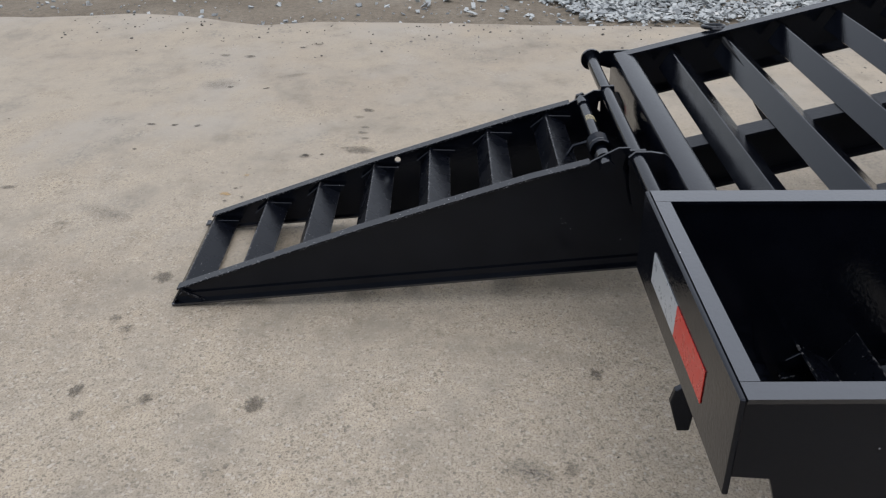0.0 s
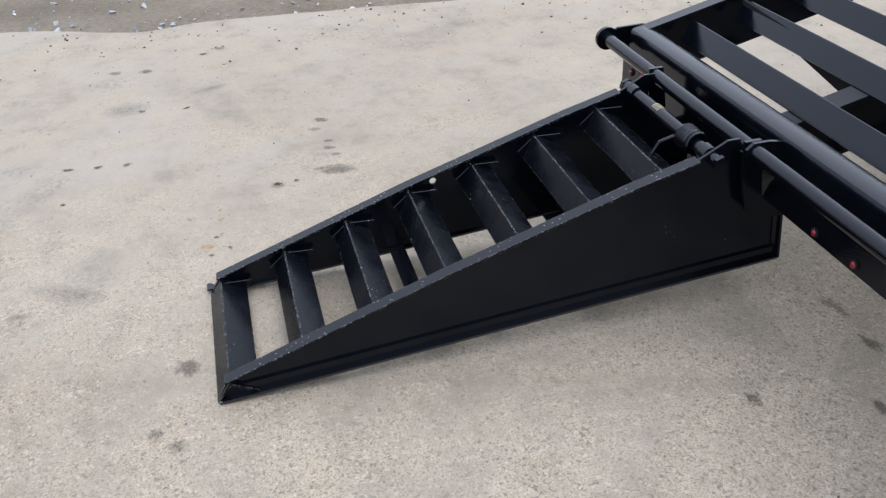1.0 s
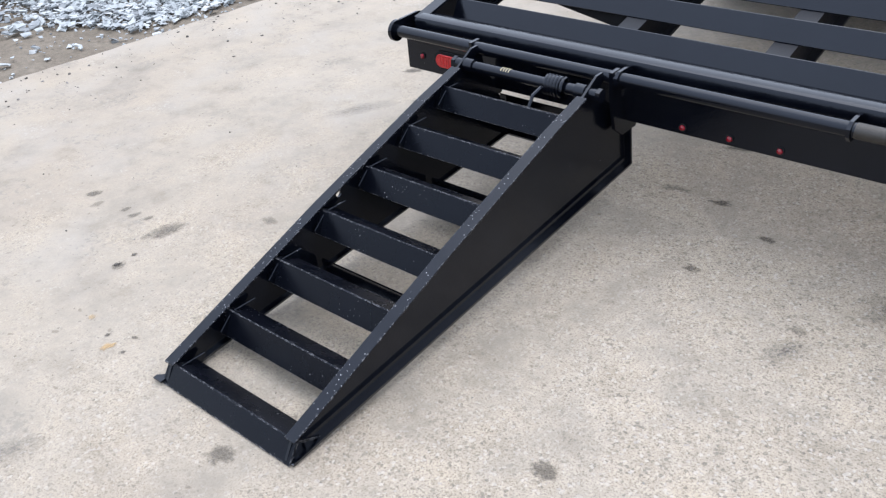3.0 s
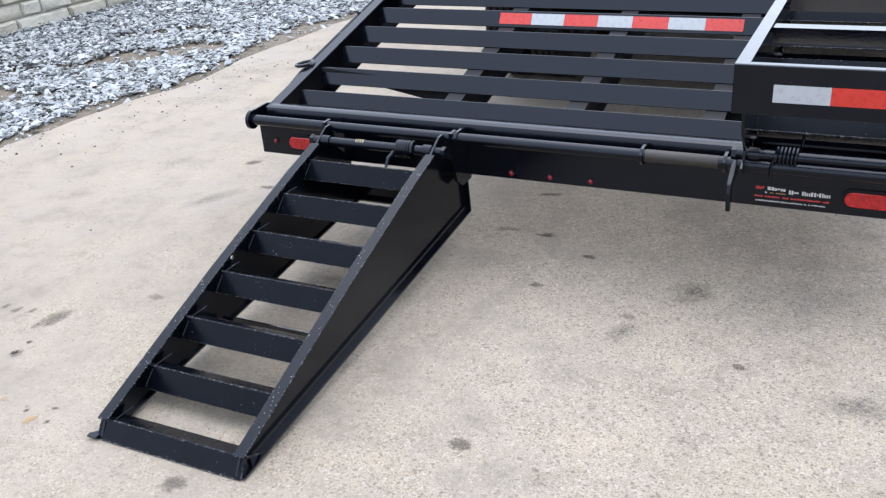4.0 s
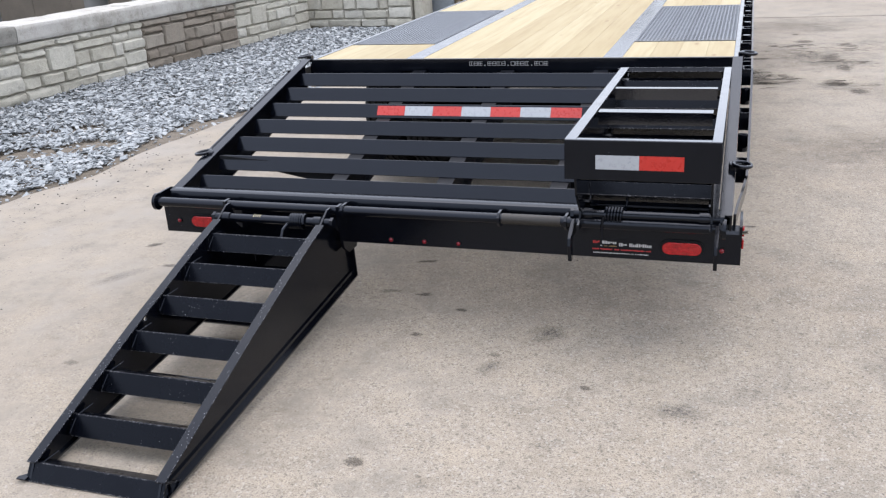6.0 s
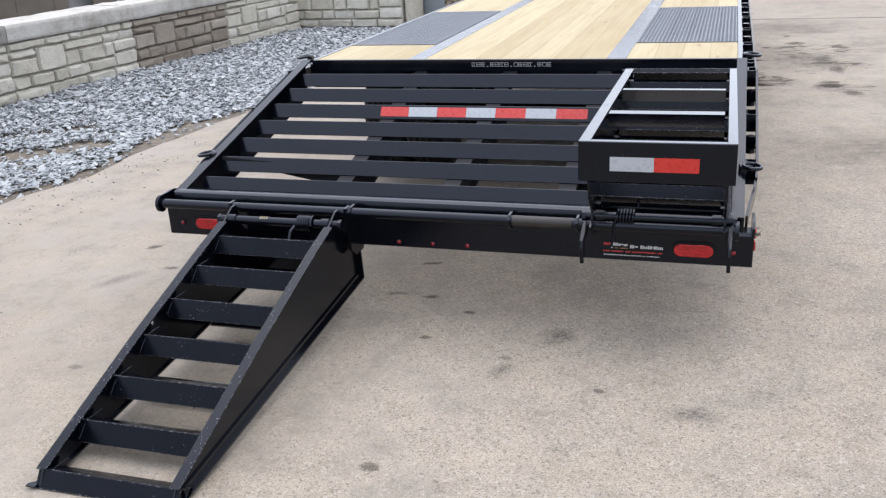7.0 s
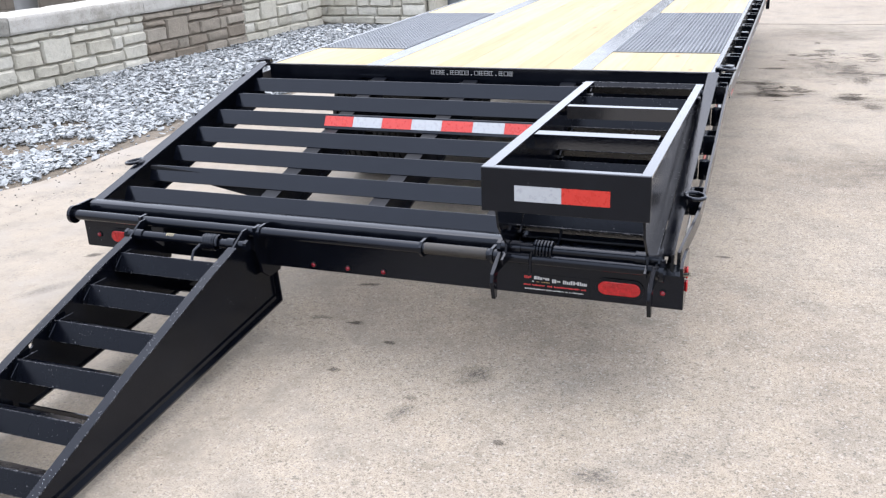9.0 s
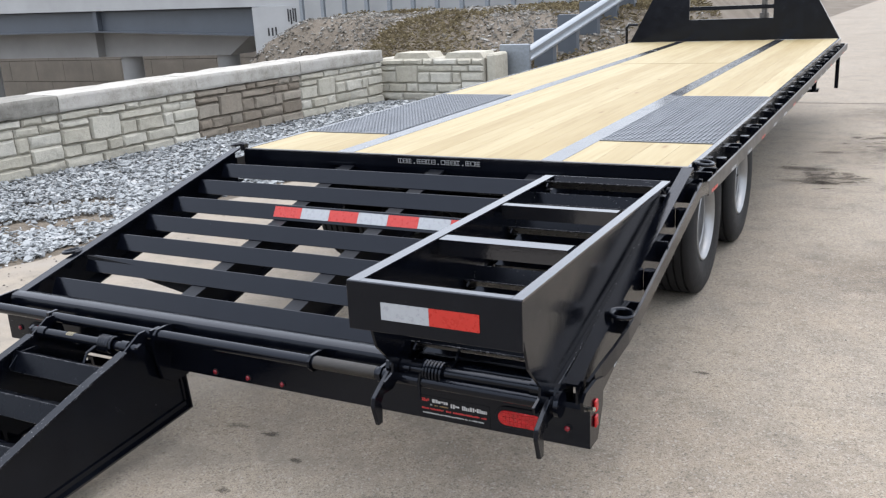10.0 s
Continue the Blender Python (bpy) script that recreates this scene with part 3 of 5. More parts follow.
# dealer sticker, drawn as plain bars
bm = bmesh.new()
box(bm, 0.705, 0.950, -0.0012, -0.0002, 0.318, 0.392)
sticker = part("sticker", bm, PAINT, trailer, "small black dealer sticker with red and white lines")
rg_ = random.Random(31)
PRINT = ((0.712, 0.738, 0.372, 0.383, RED_INK, 0.009, 0.2), (0.741, 0.808, 0.371, 0.383, BRIGHT_INK, 0.0105, 0.18), (0.742, 0.750, 0.360, 0.365, BRIGHT_INK, 0.004, 0.3), (0.757, 0.808, 0.360, 0.364, GOLD_INK, 0.006, 0.2),
         (0.815, 0.942, 0.363, 0.377, BRIGHT_INK, 0.0085, 0.30), (0.710, 0.938, 0.345, 0.351, RED_INK, 0.0052, 0.18), (0.714, 0.932, 0.330, 0.335, BRIGHT_INK, 0.0046, 0.36))
for x0, x1, z0, z1, m_, pitch, gap in PRINT:
    bm = bmesh.new()
    x = x0
    while x < x1 - 0.003:
        w = pitch * rg_.uniform(0.7, 1.2)
        if rg_.random() > 0.10:
            top = z1 if rg_.random() < 0.6 else z0 + (z1 - z0) * 0.74
            low = z0 if rg_.random() < 0.9 else z0 + (z1 - z0) * 0.3
            box(bm, x, min(x1, x + w * (1 - gap)), -0.0018, -0.0012, low, top)
        x += w
    part("print_bar", bm, m_, sticker)

# sloping tail: side rails, beams, slats
for s in (-1, 1):
    bm = bmesh.new()
    xo, xi = s * 1.233, s * 1.185
    ring = [(xi, 0), (xo, 0), (xo, -0.178), (xi, -0.178), (xi, -0.170), (xo - s * 0.008, -0.170), (xo - s * 0.008, -0.008), (xi, -0.008)]
    extrude_poly(bm, [(x, 0.01, dove_z(0.01) + z) for x, z in ring], (0, 1.465, SLOPE * 1.465))
    part("tail_side_rail", bm, PAINT, trailer, "black channel side rail of the sloping tail")
for x, w in ((-0.515, 0.075), (0.0, 0.075), (0.515, 0.075)):
    bm = bmesh.new()
    ring = [(x - w / 2, -0.056), (x + w / 2, -0.056), (x + w / 2, -0.066), (x + 0.006, -0.066), (x + 0.006, -0.20), (x + w / 2, -0.20), (x + w / 2, -0.21), (x - w / 2, -0.21), (x - w / 2, -0.20), (x - 0.006, -0.20), (x - 0.006, -0.066), (x - w / 2, -0.066)]
    extrude_poly(bm, [(xx, 0.075, dove_z(0.075) + z - 0.022) for xx, z in ring], (0, 1.43, SLOPE * 1.43))
    part("tail_beam", bm, PAINT_DULL, trailer, "black lengthwise beam under the slats")
for s in (-1, 1):
    bm = bmesh.new()
    extrude_poly(bm, [(s * 1.18, 0.372, 0.575), (s * 0.556, 0.372, 0.535), (s * 0.556, 0.372, 0.445), (s * 1.18, 0.372, 0.560)], (0, 0.010, 0))
    part("tail_gusset", bm, UNDERCOAT, trailer, "tapered black gusset plate under the slats")
for s in (-1, 1):
    for ya, yb, film in ((0.36, 0.512, WHITE_TAPE), (0.90, 1.052, RED_TAPE), (1.10, 1.19, WHITE_TAPE), (1.33, 1.44, RED_TAPE)):
        bm = bmesh.new()
        za, zb = dove_z(ya) - 0.172, dove_z(yb) - 0.172
        extrude_poly(bm, [(s * 1.2334, ya, za), (s * 1.2334, yb, zb), (s * 1.2334, yb, zb + 0.045), (s * 1.2334, ya, za + 0.045)], (s * 0.001, 0, 0))
        part("reflective_tape", bm, film, trailer)
TH = math.atan(SLOPE)


def angle_iron(leg, t):
    """Section of an angle iron with its ridge at the origin, in the tail's plane."""
    c = 0.7071
    side = [(0.0024 * c, -0.0008), (leg * c - 0.001, -leg * c + 0.0005), (leg * c - t * c * 0.5 + 0.0005, -leg * c - t * c * 0.5), (leg * c - t * c, -leg * c - t * c + 0.001)]
    pts = side + [(0, -t * 1.414)] + [(-x, z) for x, z in side[::-1]]
    return pts


def turn2(pts, a):
    c, s = math.cos(a), math.sin(a)
    return [(c * y - s * z, s * y + c * z) for y, z in pts]


for k in range(7):
    y = 0.195 + 0.1892 * k
    zs = dove_z(y) - 0.0215
    bm = bmesh.new()
    profile_x(bm, [(y + a, zs + b) for a, b in turn2(angle_iron(0.0745, 0.007), TH)], -1.178, 1.178)
    slat = part("slat", bm, PAINT, trailer, "black angle-iron cross slat" if k else "")
    if k == 4:
        d = Vector((-0.7071, -0.7071))
        d = turn2([(d.x, d.y)], TH)[0]
        nrm = turn2([(-0.7071, 0.7071)], TH)[0]
        for i in range(7):
            bm = bmesh.new()
            a0, a1 = 0.010, 0.061
            p = [(y + d[0] * q + nrm[0] * h, zs + d[1] * q + nrm[1] * h) for q, h in ((a0, 0.0004), (a1, 0.0004), (a1, 0.0012), (a0, 0.0012))]
            profile_x(bm, p, -0.558 + 0.1524 * i, -0.558 + 0.1524 * (i + 1) - 0.0006)
            part("reflective_tape", bm, RED_TAPE if i % 2 == 0 else WHITE_TAPE, slat, "red reflective tape" if i % 2 == 0 else "white reflective tape")

# header plate at the rear of the deck
bm = bmesh.new()
box(bm, -1.20, 1.20, 1.52, 1.530, 0.69, 0.846)
part("deck_header", bm, PAINT, trailer, "black plate across the rear of the deck with pale lettering bars")
for i in range(17):
    x = -0.225 + 0.0266 * i
    dot = i in (3, 8, 13)
    w = 0.023 if not dot else 0.008
    bm = bmesh.new()
    if dot:
        box(bm, x + 0.008, x + 0.015, 1.5188, 1.5198, 0.8095, 0.8150)
    else:
        bars = ((0.8105, 0.8130), (0.8305, 0.8330)) + (((0.8205, 0.8230),) if i % 3 else ())
        for z0, z1 in bars:
            box(bm, x + 0.003 * (i % 2), x + w, 1.5188, 1.5198, z0, z1)
        for xx in (x, x + w - 0.0028) if i % 2 else (x, x + w * 0.5):
            box(bm, xx, xx + 0.0028, 1.5186, 1.5198, 0.8115, 0.8320)
    part("letter_bar", bm, WHITE_INK, trailer, "pale outlined lettering bar")
bm = bmesh.new()
box(bm, -1.20, 1.20, 1.531, 1.549, 0.70, 0.848)
part("deck_edge_bar", bm, EDGE_STEEL, trailer, "bright worn steel edge at the rear of the planks")
for x in (-0.54, -0.02, 0.52):
    bm = bmesh.new()
    box(bm, x - 0.045, x + 0.045, 1.485, 1.519, 0.764, 0.774)
    soften(bm, 0.003)
    part("support_tab", bm, UNDERCOAT, trailer)

# deck frame
FRONT = 9.0
for s in (-1, 1):
    bm = bmesh.new()
    xi, xo = s * 1.200, s * 1.214
    xf = s * 1.189
    profile_y(bm, [(xi, 0.69), (xo, 0.69), (xo, 0.8465), (xf, 0.8465), (xf, 0.8385), (xi, 0.8385)], 1.552, FRONT)
    part("deck_side_channel", bm, STRIP, trailer, "steel side channel with a bright top edge")
    bm = bmesh.new()
    # flat bar along the side: black and bent inwards on the tail, weathered along the deck
    x0, x1, low, deck_top = s * 1.276, s * 1.286, 0.028, 0.790
    bm = bmesh.new()
    bend = ((0.07, 1.237), (0.16, 1.247), (0.26, 1.262), (0.36, 1.273), (0.46, 1.276), (1.40, 1.276), (1.545, 1.276))
    rows_ = []
    for y, x in bend:
        z = deck_top if y > 1.5 else dove_z(y) - low
        rows_.append([bm.verts.new((s * (x + dx), y, z - dz)) for dx, dz in ((0, 0), (0.010, 0), (0.010, 0.055), (0, 0.055))])
    for p, q in zip(rows_, rows_[1:]):
        for i in range(4):
            bm.faces.new((p[i], p[(i + 1) % 4], q[(i + 1) % 4], q[i]))
    bm.faces.new(rows_[0])
    bm.faces.new(rows_[-1])
    bmesh.ops.recalc_face_normals(bm, faces=bm.faces)
    part("tail_rub_rail", bm, PAINT, trailer, "flat black rub rail bent inwards at the tail")
    bm = bmesh.new()
    box(bm, *sorted((x0, x1)), 1.546, FRONT, deck_top - 0.064, deck_top)
    part("rub_rail", bm, EDGE_STEEL, trailer, "weathered flat steel rub rail along the deck")
    stakes = [(0.47, 0, 1), (0.71, 0, 0), (0.93, 0, 1), (1.17, 0, 0), (1.40, 0, 1)]
    stakes += [(1.70 + 0.31 * i, 1, i % 2 == 0) for i in range(24)]
    for y, flat, pocket in stakes:
        z = 0.806 if flat else dove_z(y) - 0.024
        bm = bmesh.new()
        xa, xb = s * (1.215 if flat else 1.234), s * 1.276
        if pocket:
            w, t = 0.052, 0.008
            box(bm, xa, xb, y - w, y - w + t, z - 0.08, z)
            box(bm, xa, xb, y + w - t, y + w, z - 0.08, z)
            box(bm, xa, xa + s * t, y - w + t, y + w - t, z - 0.08, z)
            part("stake_pocket", bm, PAINT, trailer, "open black steel stake pocket")
        else:
            pipe(bm, [((xa + xb) / 2, y, z - 0.08), ((xa + xb) / 2, y, z - 0.004)], min(0.0235, abs(xb - xa) / 2), 14)
            part("pipe_spool", bm, PAINT, trailer, "short upright pipe spool behind the rub rail", smooth=True)
    # slips of tape along the rail's lower edge
    for k in range(16 if s > 0 else 0):
        bm = bmesh.new()
        box(bm, x1, x1 + s * 0.0008, 1.60 + 0.45 * k, 1.72 + 0.45 * k, deck_top - 0.062, deck_top - 0.048)
        part("reflective_tape", bm, RED_TAPE if k % 3 == 0 else WHITE_TAPE, trailer)
    # lashing rings
    for y, x, z in ((0.36, 1.226, 0.606 if s > 0 else 0.590), (1.555, 1.230, 0.862)):
        bm = bmesh.new()
        box(bm, s * (x - 0.020), s * (x + 0.010), y - 0.020, y + 0.020, z - 0.03, z + 0.010)
        soften(bm, 0.005)
        lug = part("lashing_lug", bm, PAINT, trailer, "black lashing ring on a welded lug")
        bm = bmesh.new()
        pipe(bm, [(s * (x - 0.004 + 0.036 * (1 - math.cos(a))), y + 0.040 * math.sin(a), z + 0.006 - 0.004 * (1 - math.cos(a))) for a in (2 * math.pi * i / 18 for i in range(19))], 0.0075, 8)
        part("ring", bm, PAINT, lug, smooth=True)

# deck boards, steel strips and tread grates
STRIP_IN, STRIP_OUT, SIDE = 0.515, 0.618, 1.188
GR0, GR1, SEAM = 2.11, 3.86, 6.20


def plank(x0, x1, y0, y1, label=""):
    bm = bmesh.new()
    ring = [(x0 + 0.0004, 0.806), (x1 - 0.0004, 0.806), (x1 - 0.0004, 0.8438), (x1 - 0.0012, 0.8445), (x0 + 0.0012, 0.8445), (x0 + 0.0004, 0.8438)]
    profile_y(bm, ring, y0 + 0.001, y1 - 0.001)
    return part("plank", bm, WOOD, trailer, label)


w = 2 * STRIP_IN / 7
for i in range(7):
    for ya, yb in ((1.55, SEAM - 0.011), (SEAM + 0.011, FRONT - 0.05)):
        plank(-STRIP_IN + i * w, -STRIP_IN + (i + 1) * w, ya, yb, "yellow pine deck plank")
w = (SIDE - STRIP_OUT) / 4
for s in (-1, 1):
    for i in range(4):
        a, b = sorted((s * (STRIP_OUT + i * w), s * (STRIP_OUT + (i + 1) * w)))
        plank(a, b, 1.55, GR0 - 0.004, "short yellow pine deck plank")
        plank(a, b, GR1 + 0.004, FRONT - 0.05, "yellow pine deck plank")
    bm = bmesh.new()
    a, b = sorted((s * STRIP_IN, s * STRIP_OUT))
    box(bm, a, b, 1.55, FRONT - 0.05, 0.80, 0.8455)
    part("deck_strip", bm, STRIP, trailer, "smooth dark steel strip between the planks")
    # grate over the wheels: bars both ways in a frame
    a, b = sorted((s * (STRIP_OUT + 0.003), s * (SIDE - 0.002)))
    bm = bmesh.new()
    box(bm, a, b, GR0 - 0.02, GR1 + 0.02, 0.795, 0.803)
    grate = part("wheel_grate", bm, GRATE, trailer, "dark grey steel tread grate over the wheels")
    bar = None
    for y in np.linspace(GR0, GR1 - 0.014, 46):
        if bar is None:
            bm = bmesh.new()
            box(bm, a, b, 0, 0.014, 0.828, 0.8500)
            bar = part("grate_bar", bm, GRATE, grate)
        else:
            bar = new("grate_bar", bar.data)
            bar.parent = grate
        bar.location = (0, y, 0)
    bar = None
    for x in np.linspace(a, b - 0.009, 26):
        if bar is None:
            bm = bmesh.new()
            box(bm, 0, 0.009, GR0, GR1, 0.818, 0.8485)
            bar = part("grate_bar", bm, GRATE, grate)
        else:
            bar = new("grate_bar", bar.data)
            bar.parent = grate
        bar.location = (x, 0, 0)

# main frame below
for x in (-0.566, 0.566):
    bm = bmesh.new()
    ring = [(x - 0.075, 0.799), (x + 0.075, 0.799), (x + 0.075, 0.785), (x + 0.005, 0.785), (x + 0.005, 0.50), (x + 0.075, 0.50), (x + 0.075, 0.486), (x - 0.075, 0.486), (x - 0.075, 0.50), (x - 0.005, 0.50), (x - 0.005, 0.785), (x - 0.075, 0.785)]
    profile_y(bm, ring, 1.51, 10.0)
    part("main_beam", bm, PAINT, trailer, "black I-beam of the main frame")
for i in range(12):
    y = 1.70 + 0.62 * i
    for a, b in ((-1.205, -0.645), (-0.49, 0.49), (0.645, 1.205)):
        bm = bmesh.new()
        box(bm, a, b, y - 0.02, y + 0.02, 0.715, 0.792)
        part("crossmember", bm, PAINT, trailer)

# wheels
TYRE = [(0.200, -0.082), (0.225, -0.105), (0.30, -0.118), (0.35, -0.112), (0.378, -0.098), (0.388, -0.085), (0.388, -0.068), (0.376, -0.066), (0.376, -0.058), (0.389, -0.056), (0.389, -0.026), (0.377, -0.024), (0.377, -0.016), (0.39, -0.014), (0.39, 0.014), (0.377, 0.016), (0.377, 0.024), (0.389, 0.026), (0.389, 0.056), (0.376, 0.058), (0.376, 0.066), (0.388, 0.068), (0.388, 0.085), (0.378, 0.098), (0.35, 0.112), (0.30, 0.118), (0.225, 0.105), (0.200, 0.082)]


def wheel(cx, cy, face, label):
    bm = bmesh.new()
    lathe_x(bm, TYRE, cx, cy, 0.389, 56)
    ty = part("wheel", bm, RUBBER, trailer, label, smooth=True)
    bm = bmesh.new()
    f = face
    lathe_x(bm, [(0.205, f * 0.090), (0.212, f * 0.102), (0.206, f * 0.106), (0.198, f * 0.100), (0.184, f * 0.084), (0.180, f * 0.060), (0.172, f * 0.055), (0.168, f * 0.0), (0.160, f * -0.035), (0.120, f * -0.045), (0.112, f * -0.05), (0.060, f * -0.05), (0.058, f * 0.02), (0.050, f * 0.028), (0.002, f * 0.028)], cx, cy, 0.389, 40)
    rim = part("rim", bm, RIM, ty, "silver deep-dish steel rim", smooth=True)
    for i in range(8):
        a = 2 * math.pi * i / 8
        y, z = cy + 0.083 * math.cos(a), 0.389 + 0.083 * math.sin(a)
        bm = bmesh.new()
        pipe(bm, [(cx - f * 0.05, y, z), (cx - f * 0.02, y, z)], 0.012, 6)
        part("wheel_nut", bm, CHROME, rim)


for cy in (2.40, 3.43):
    for s in (-1, 1):
        wheel(s * 1.003, cy, s, "dual trailer wheel with ribbed black tyre")
        wheel(s * 0.738, cy, -s, "inner dual wheel with ribbed black tyre")
    bm = bmesh.new()
    pipe(bm, [(-1.05, cy, 0.389), (1.05, cy, 0.389)], 0.06, 16)
    part("axle", bm, PAINT, trailer, smooth=True)

# gooseneck upright at the front of the deck
y0, t = FRONT - 0.03, 0.05
for s in (-1, 1):
    bm = bmesh.new()
    extrude_poly(bm, [(s * 1.20, y0, 0.846), (s * 0.48, y0, 0.846), (s * 0.48, y0, 1.75), (s * 0.70, y0, 1.75)], (0, t, 0))
    part("neck_upright", bm, PAINT, trailer, "black tapered steel uprights of the gooseneck")
bm = bmesh.new()
box(bm, -0.478, 0.478, y0, y0 + t, 0.846, 1.095)
part("neck_lower_panel", bm, PAINT, trailer)
bm = bmesh.new()
box(bm, -0.478, 0.478, y0 + 0.01, y0 + 0.05, 1.20, 1.245)
part("neck_crossbar", bm, PAINT, trailer)
bm = bmesh.new()
box(bm, -0.478, 0.478, y0, y0 + t, 1.62, 1.75)
part("neck_top_panel", bm, PAINT, trailer)
for s in (-1, 1):
    bm = bmesh.new()
    extrude_poly(bm, [(s * 0.50, y0 + t, 1.45), (s * 0.50, y0 + t, 1.75), (s * 0.12, y0 + 2.3, 1.75), (s * 0.12, y0 + 2.3, 1.55)], (s * 0.08, 0, 0))
    part("neck_beam", bm, PAINT, trailer)
bm = bmesh.new()
pipe(bm, [(0.33, y0 + 0.35, 0.6), (0.33, y0 + 0.35, 1.5)], 0.035, 14)
pipe(bm, [(0.33, y0 + 0.35, 1.08), (0.33, y0 + 0.35, 1.14)], 0.055, 14)
part("jack_screw", bm, STEEL_BARE, trailer, "steel landing jack behind the upright", smooth=True)
for s in (-1, 1):
    bm = bmesh.new()
    box(bm, s * 1.185, s * 1.225, FRONT - 0.12, FRONT - 0.06, 0.30, 0.69)
    soften(bm, 0.004)
    part("front_leg", bm, PAINT, trailer, "black hanging leg at the front corner")
    bm = bmesh.new()
    box(bm, s * 1.17, s * 1.21, 6.60, 6.66, 0.56, 0.69)
    box(bm, s * 1.13, s * 1.23, 6.58, 6.70, 0.54, 0.56)
    part("step_bracket", bm, PAINT, trailer)
bm = bmesh.new()
pipe(bm, [(-1.24, FRONT - 0.05, 0.83), (-1.24, FRONT - 0.05, 1.02), (-1.21, FRONT - 0.05, 1.06), (-1.10, FRONT - 0.05, 1.06)], 0.016, 8)
part("corner_handle", bm, PAINT, trailer, smooth=True)


# ---- ramps ----
RW = 0.522
RUN = [(1.522, 0.045), (0.936, 0.195), (0.437, 0.308), (0.271, 0.339)]
RISE = [(1.556, 0.0), *RUN, (0.18, 0.379), (0.125, 0.375), (0.116, 0.352), (0.165, 0.340), (0.17, 0.312), (0.085, 0.225), (0.055, 0.132), (0.008, 0.124), (0.008, 0.0)]


def run_v(u):
    """Height of the running edge above the ramp's base plane."""
    for (a, va), (b, vb) in zip(RUN, RUN[1:]):
        if u >= b:
            break
    return va + (a - u) * (vb - va) / (a - b)


def drilled_plate(bm, outline, hole, r, x, t):
    """A plate in the yz plane with one round hole."""
    loops = []
    for ring in (outline, [(hole[0] + r * math.cos(2 * math.pi * i / 14), hole[1] + r * math.sin(2 * math.pi * i / 14)) for i in range(14)]):
        vs = [bm.verts.new((x, u, v)) for u, v in ring]
        loops += [bm.edges.new((vs[i], vs[(i + 1) % len(vs)])) for i in range(len(vs))]
    bmesh.ops.triangle_fill(bm, use_beauty=True, use_dissolve=False, edges=loops)
    ext = bmesh.ops.extrude_face_region(bm, geom=list(bm.faces))
    bmesh.ops.translate(bm, vec=(t, 0, 0), verts=[g for g in ext["geom"] if isinstance(g, bmesh.types.BMVert)])


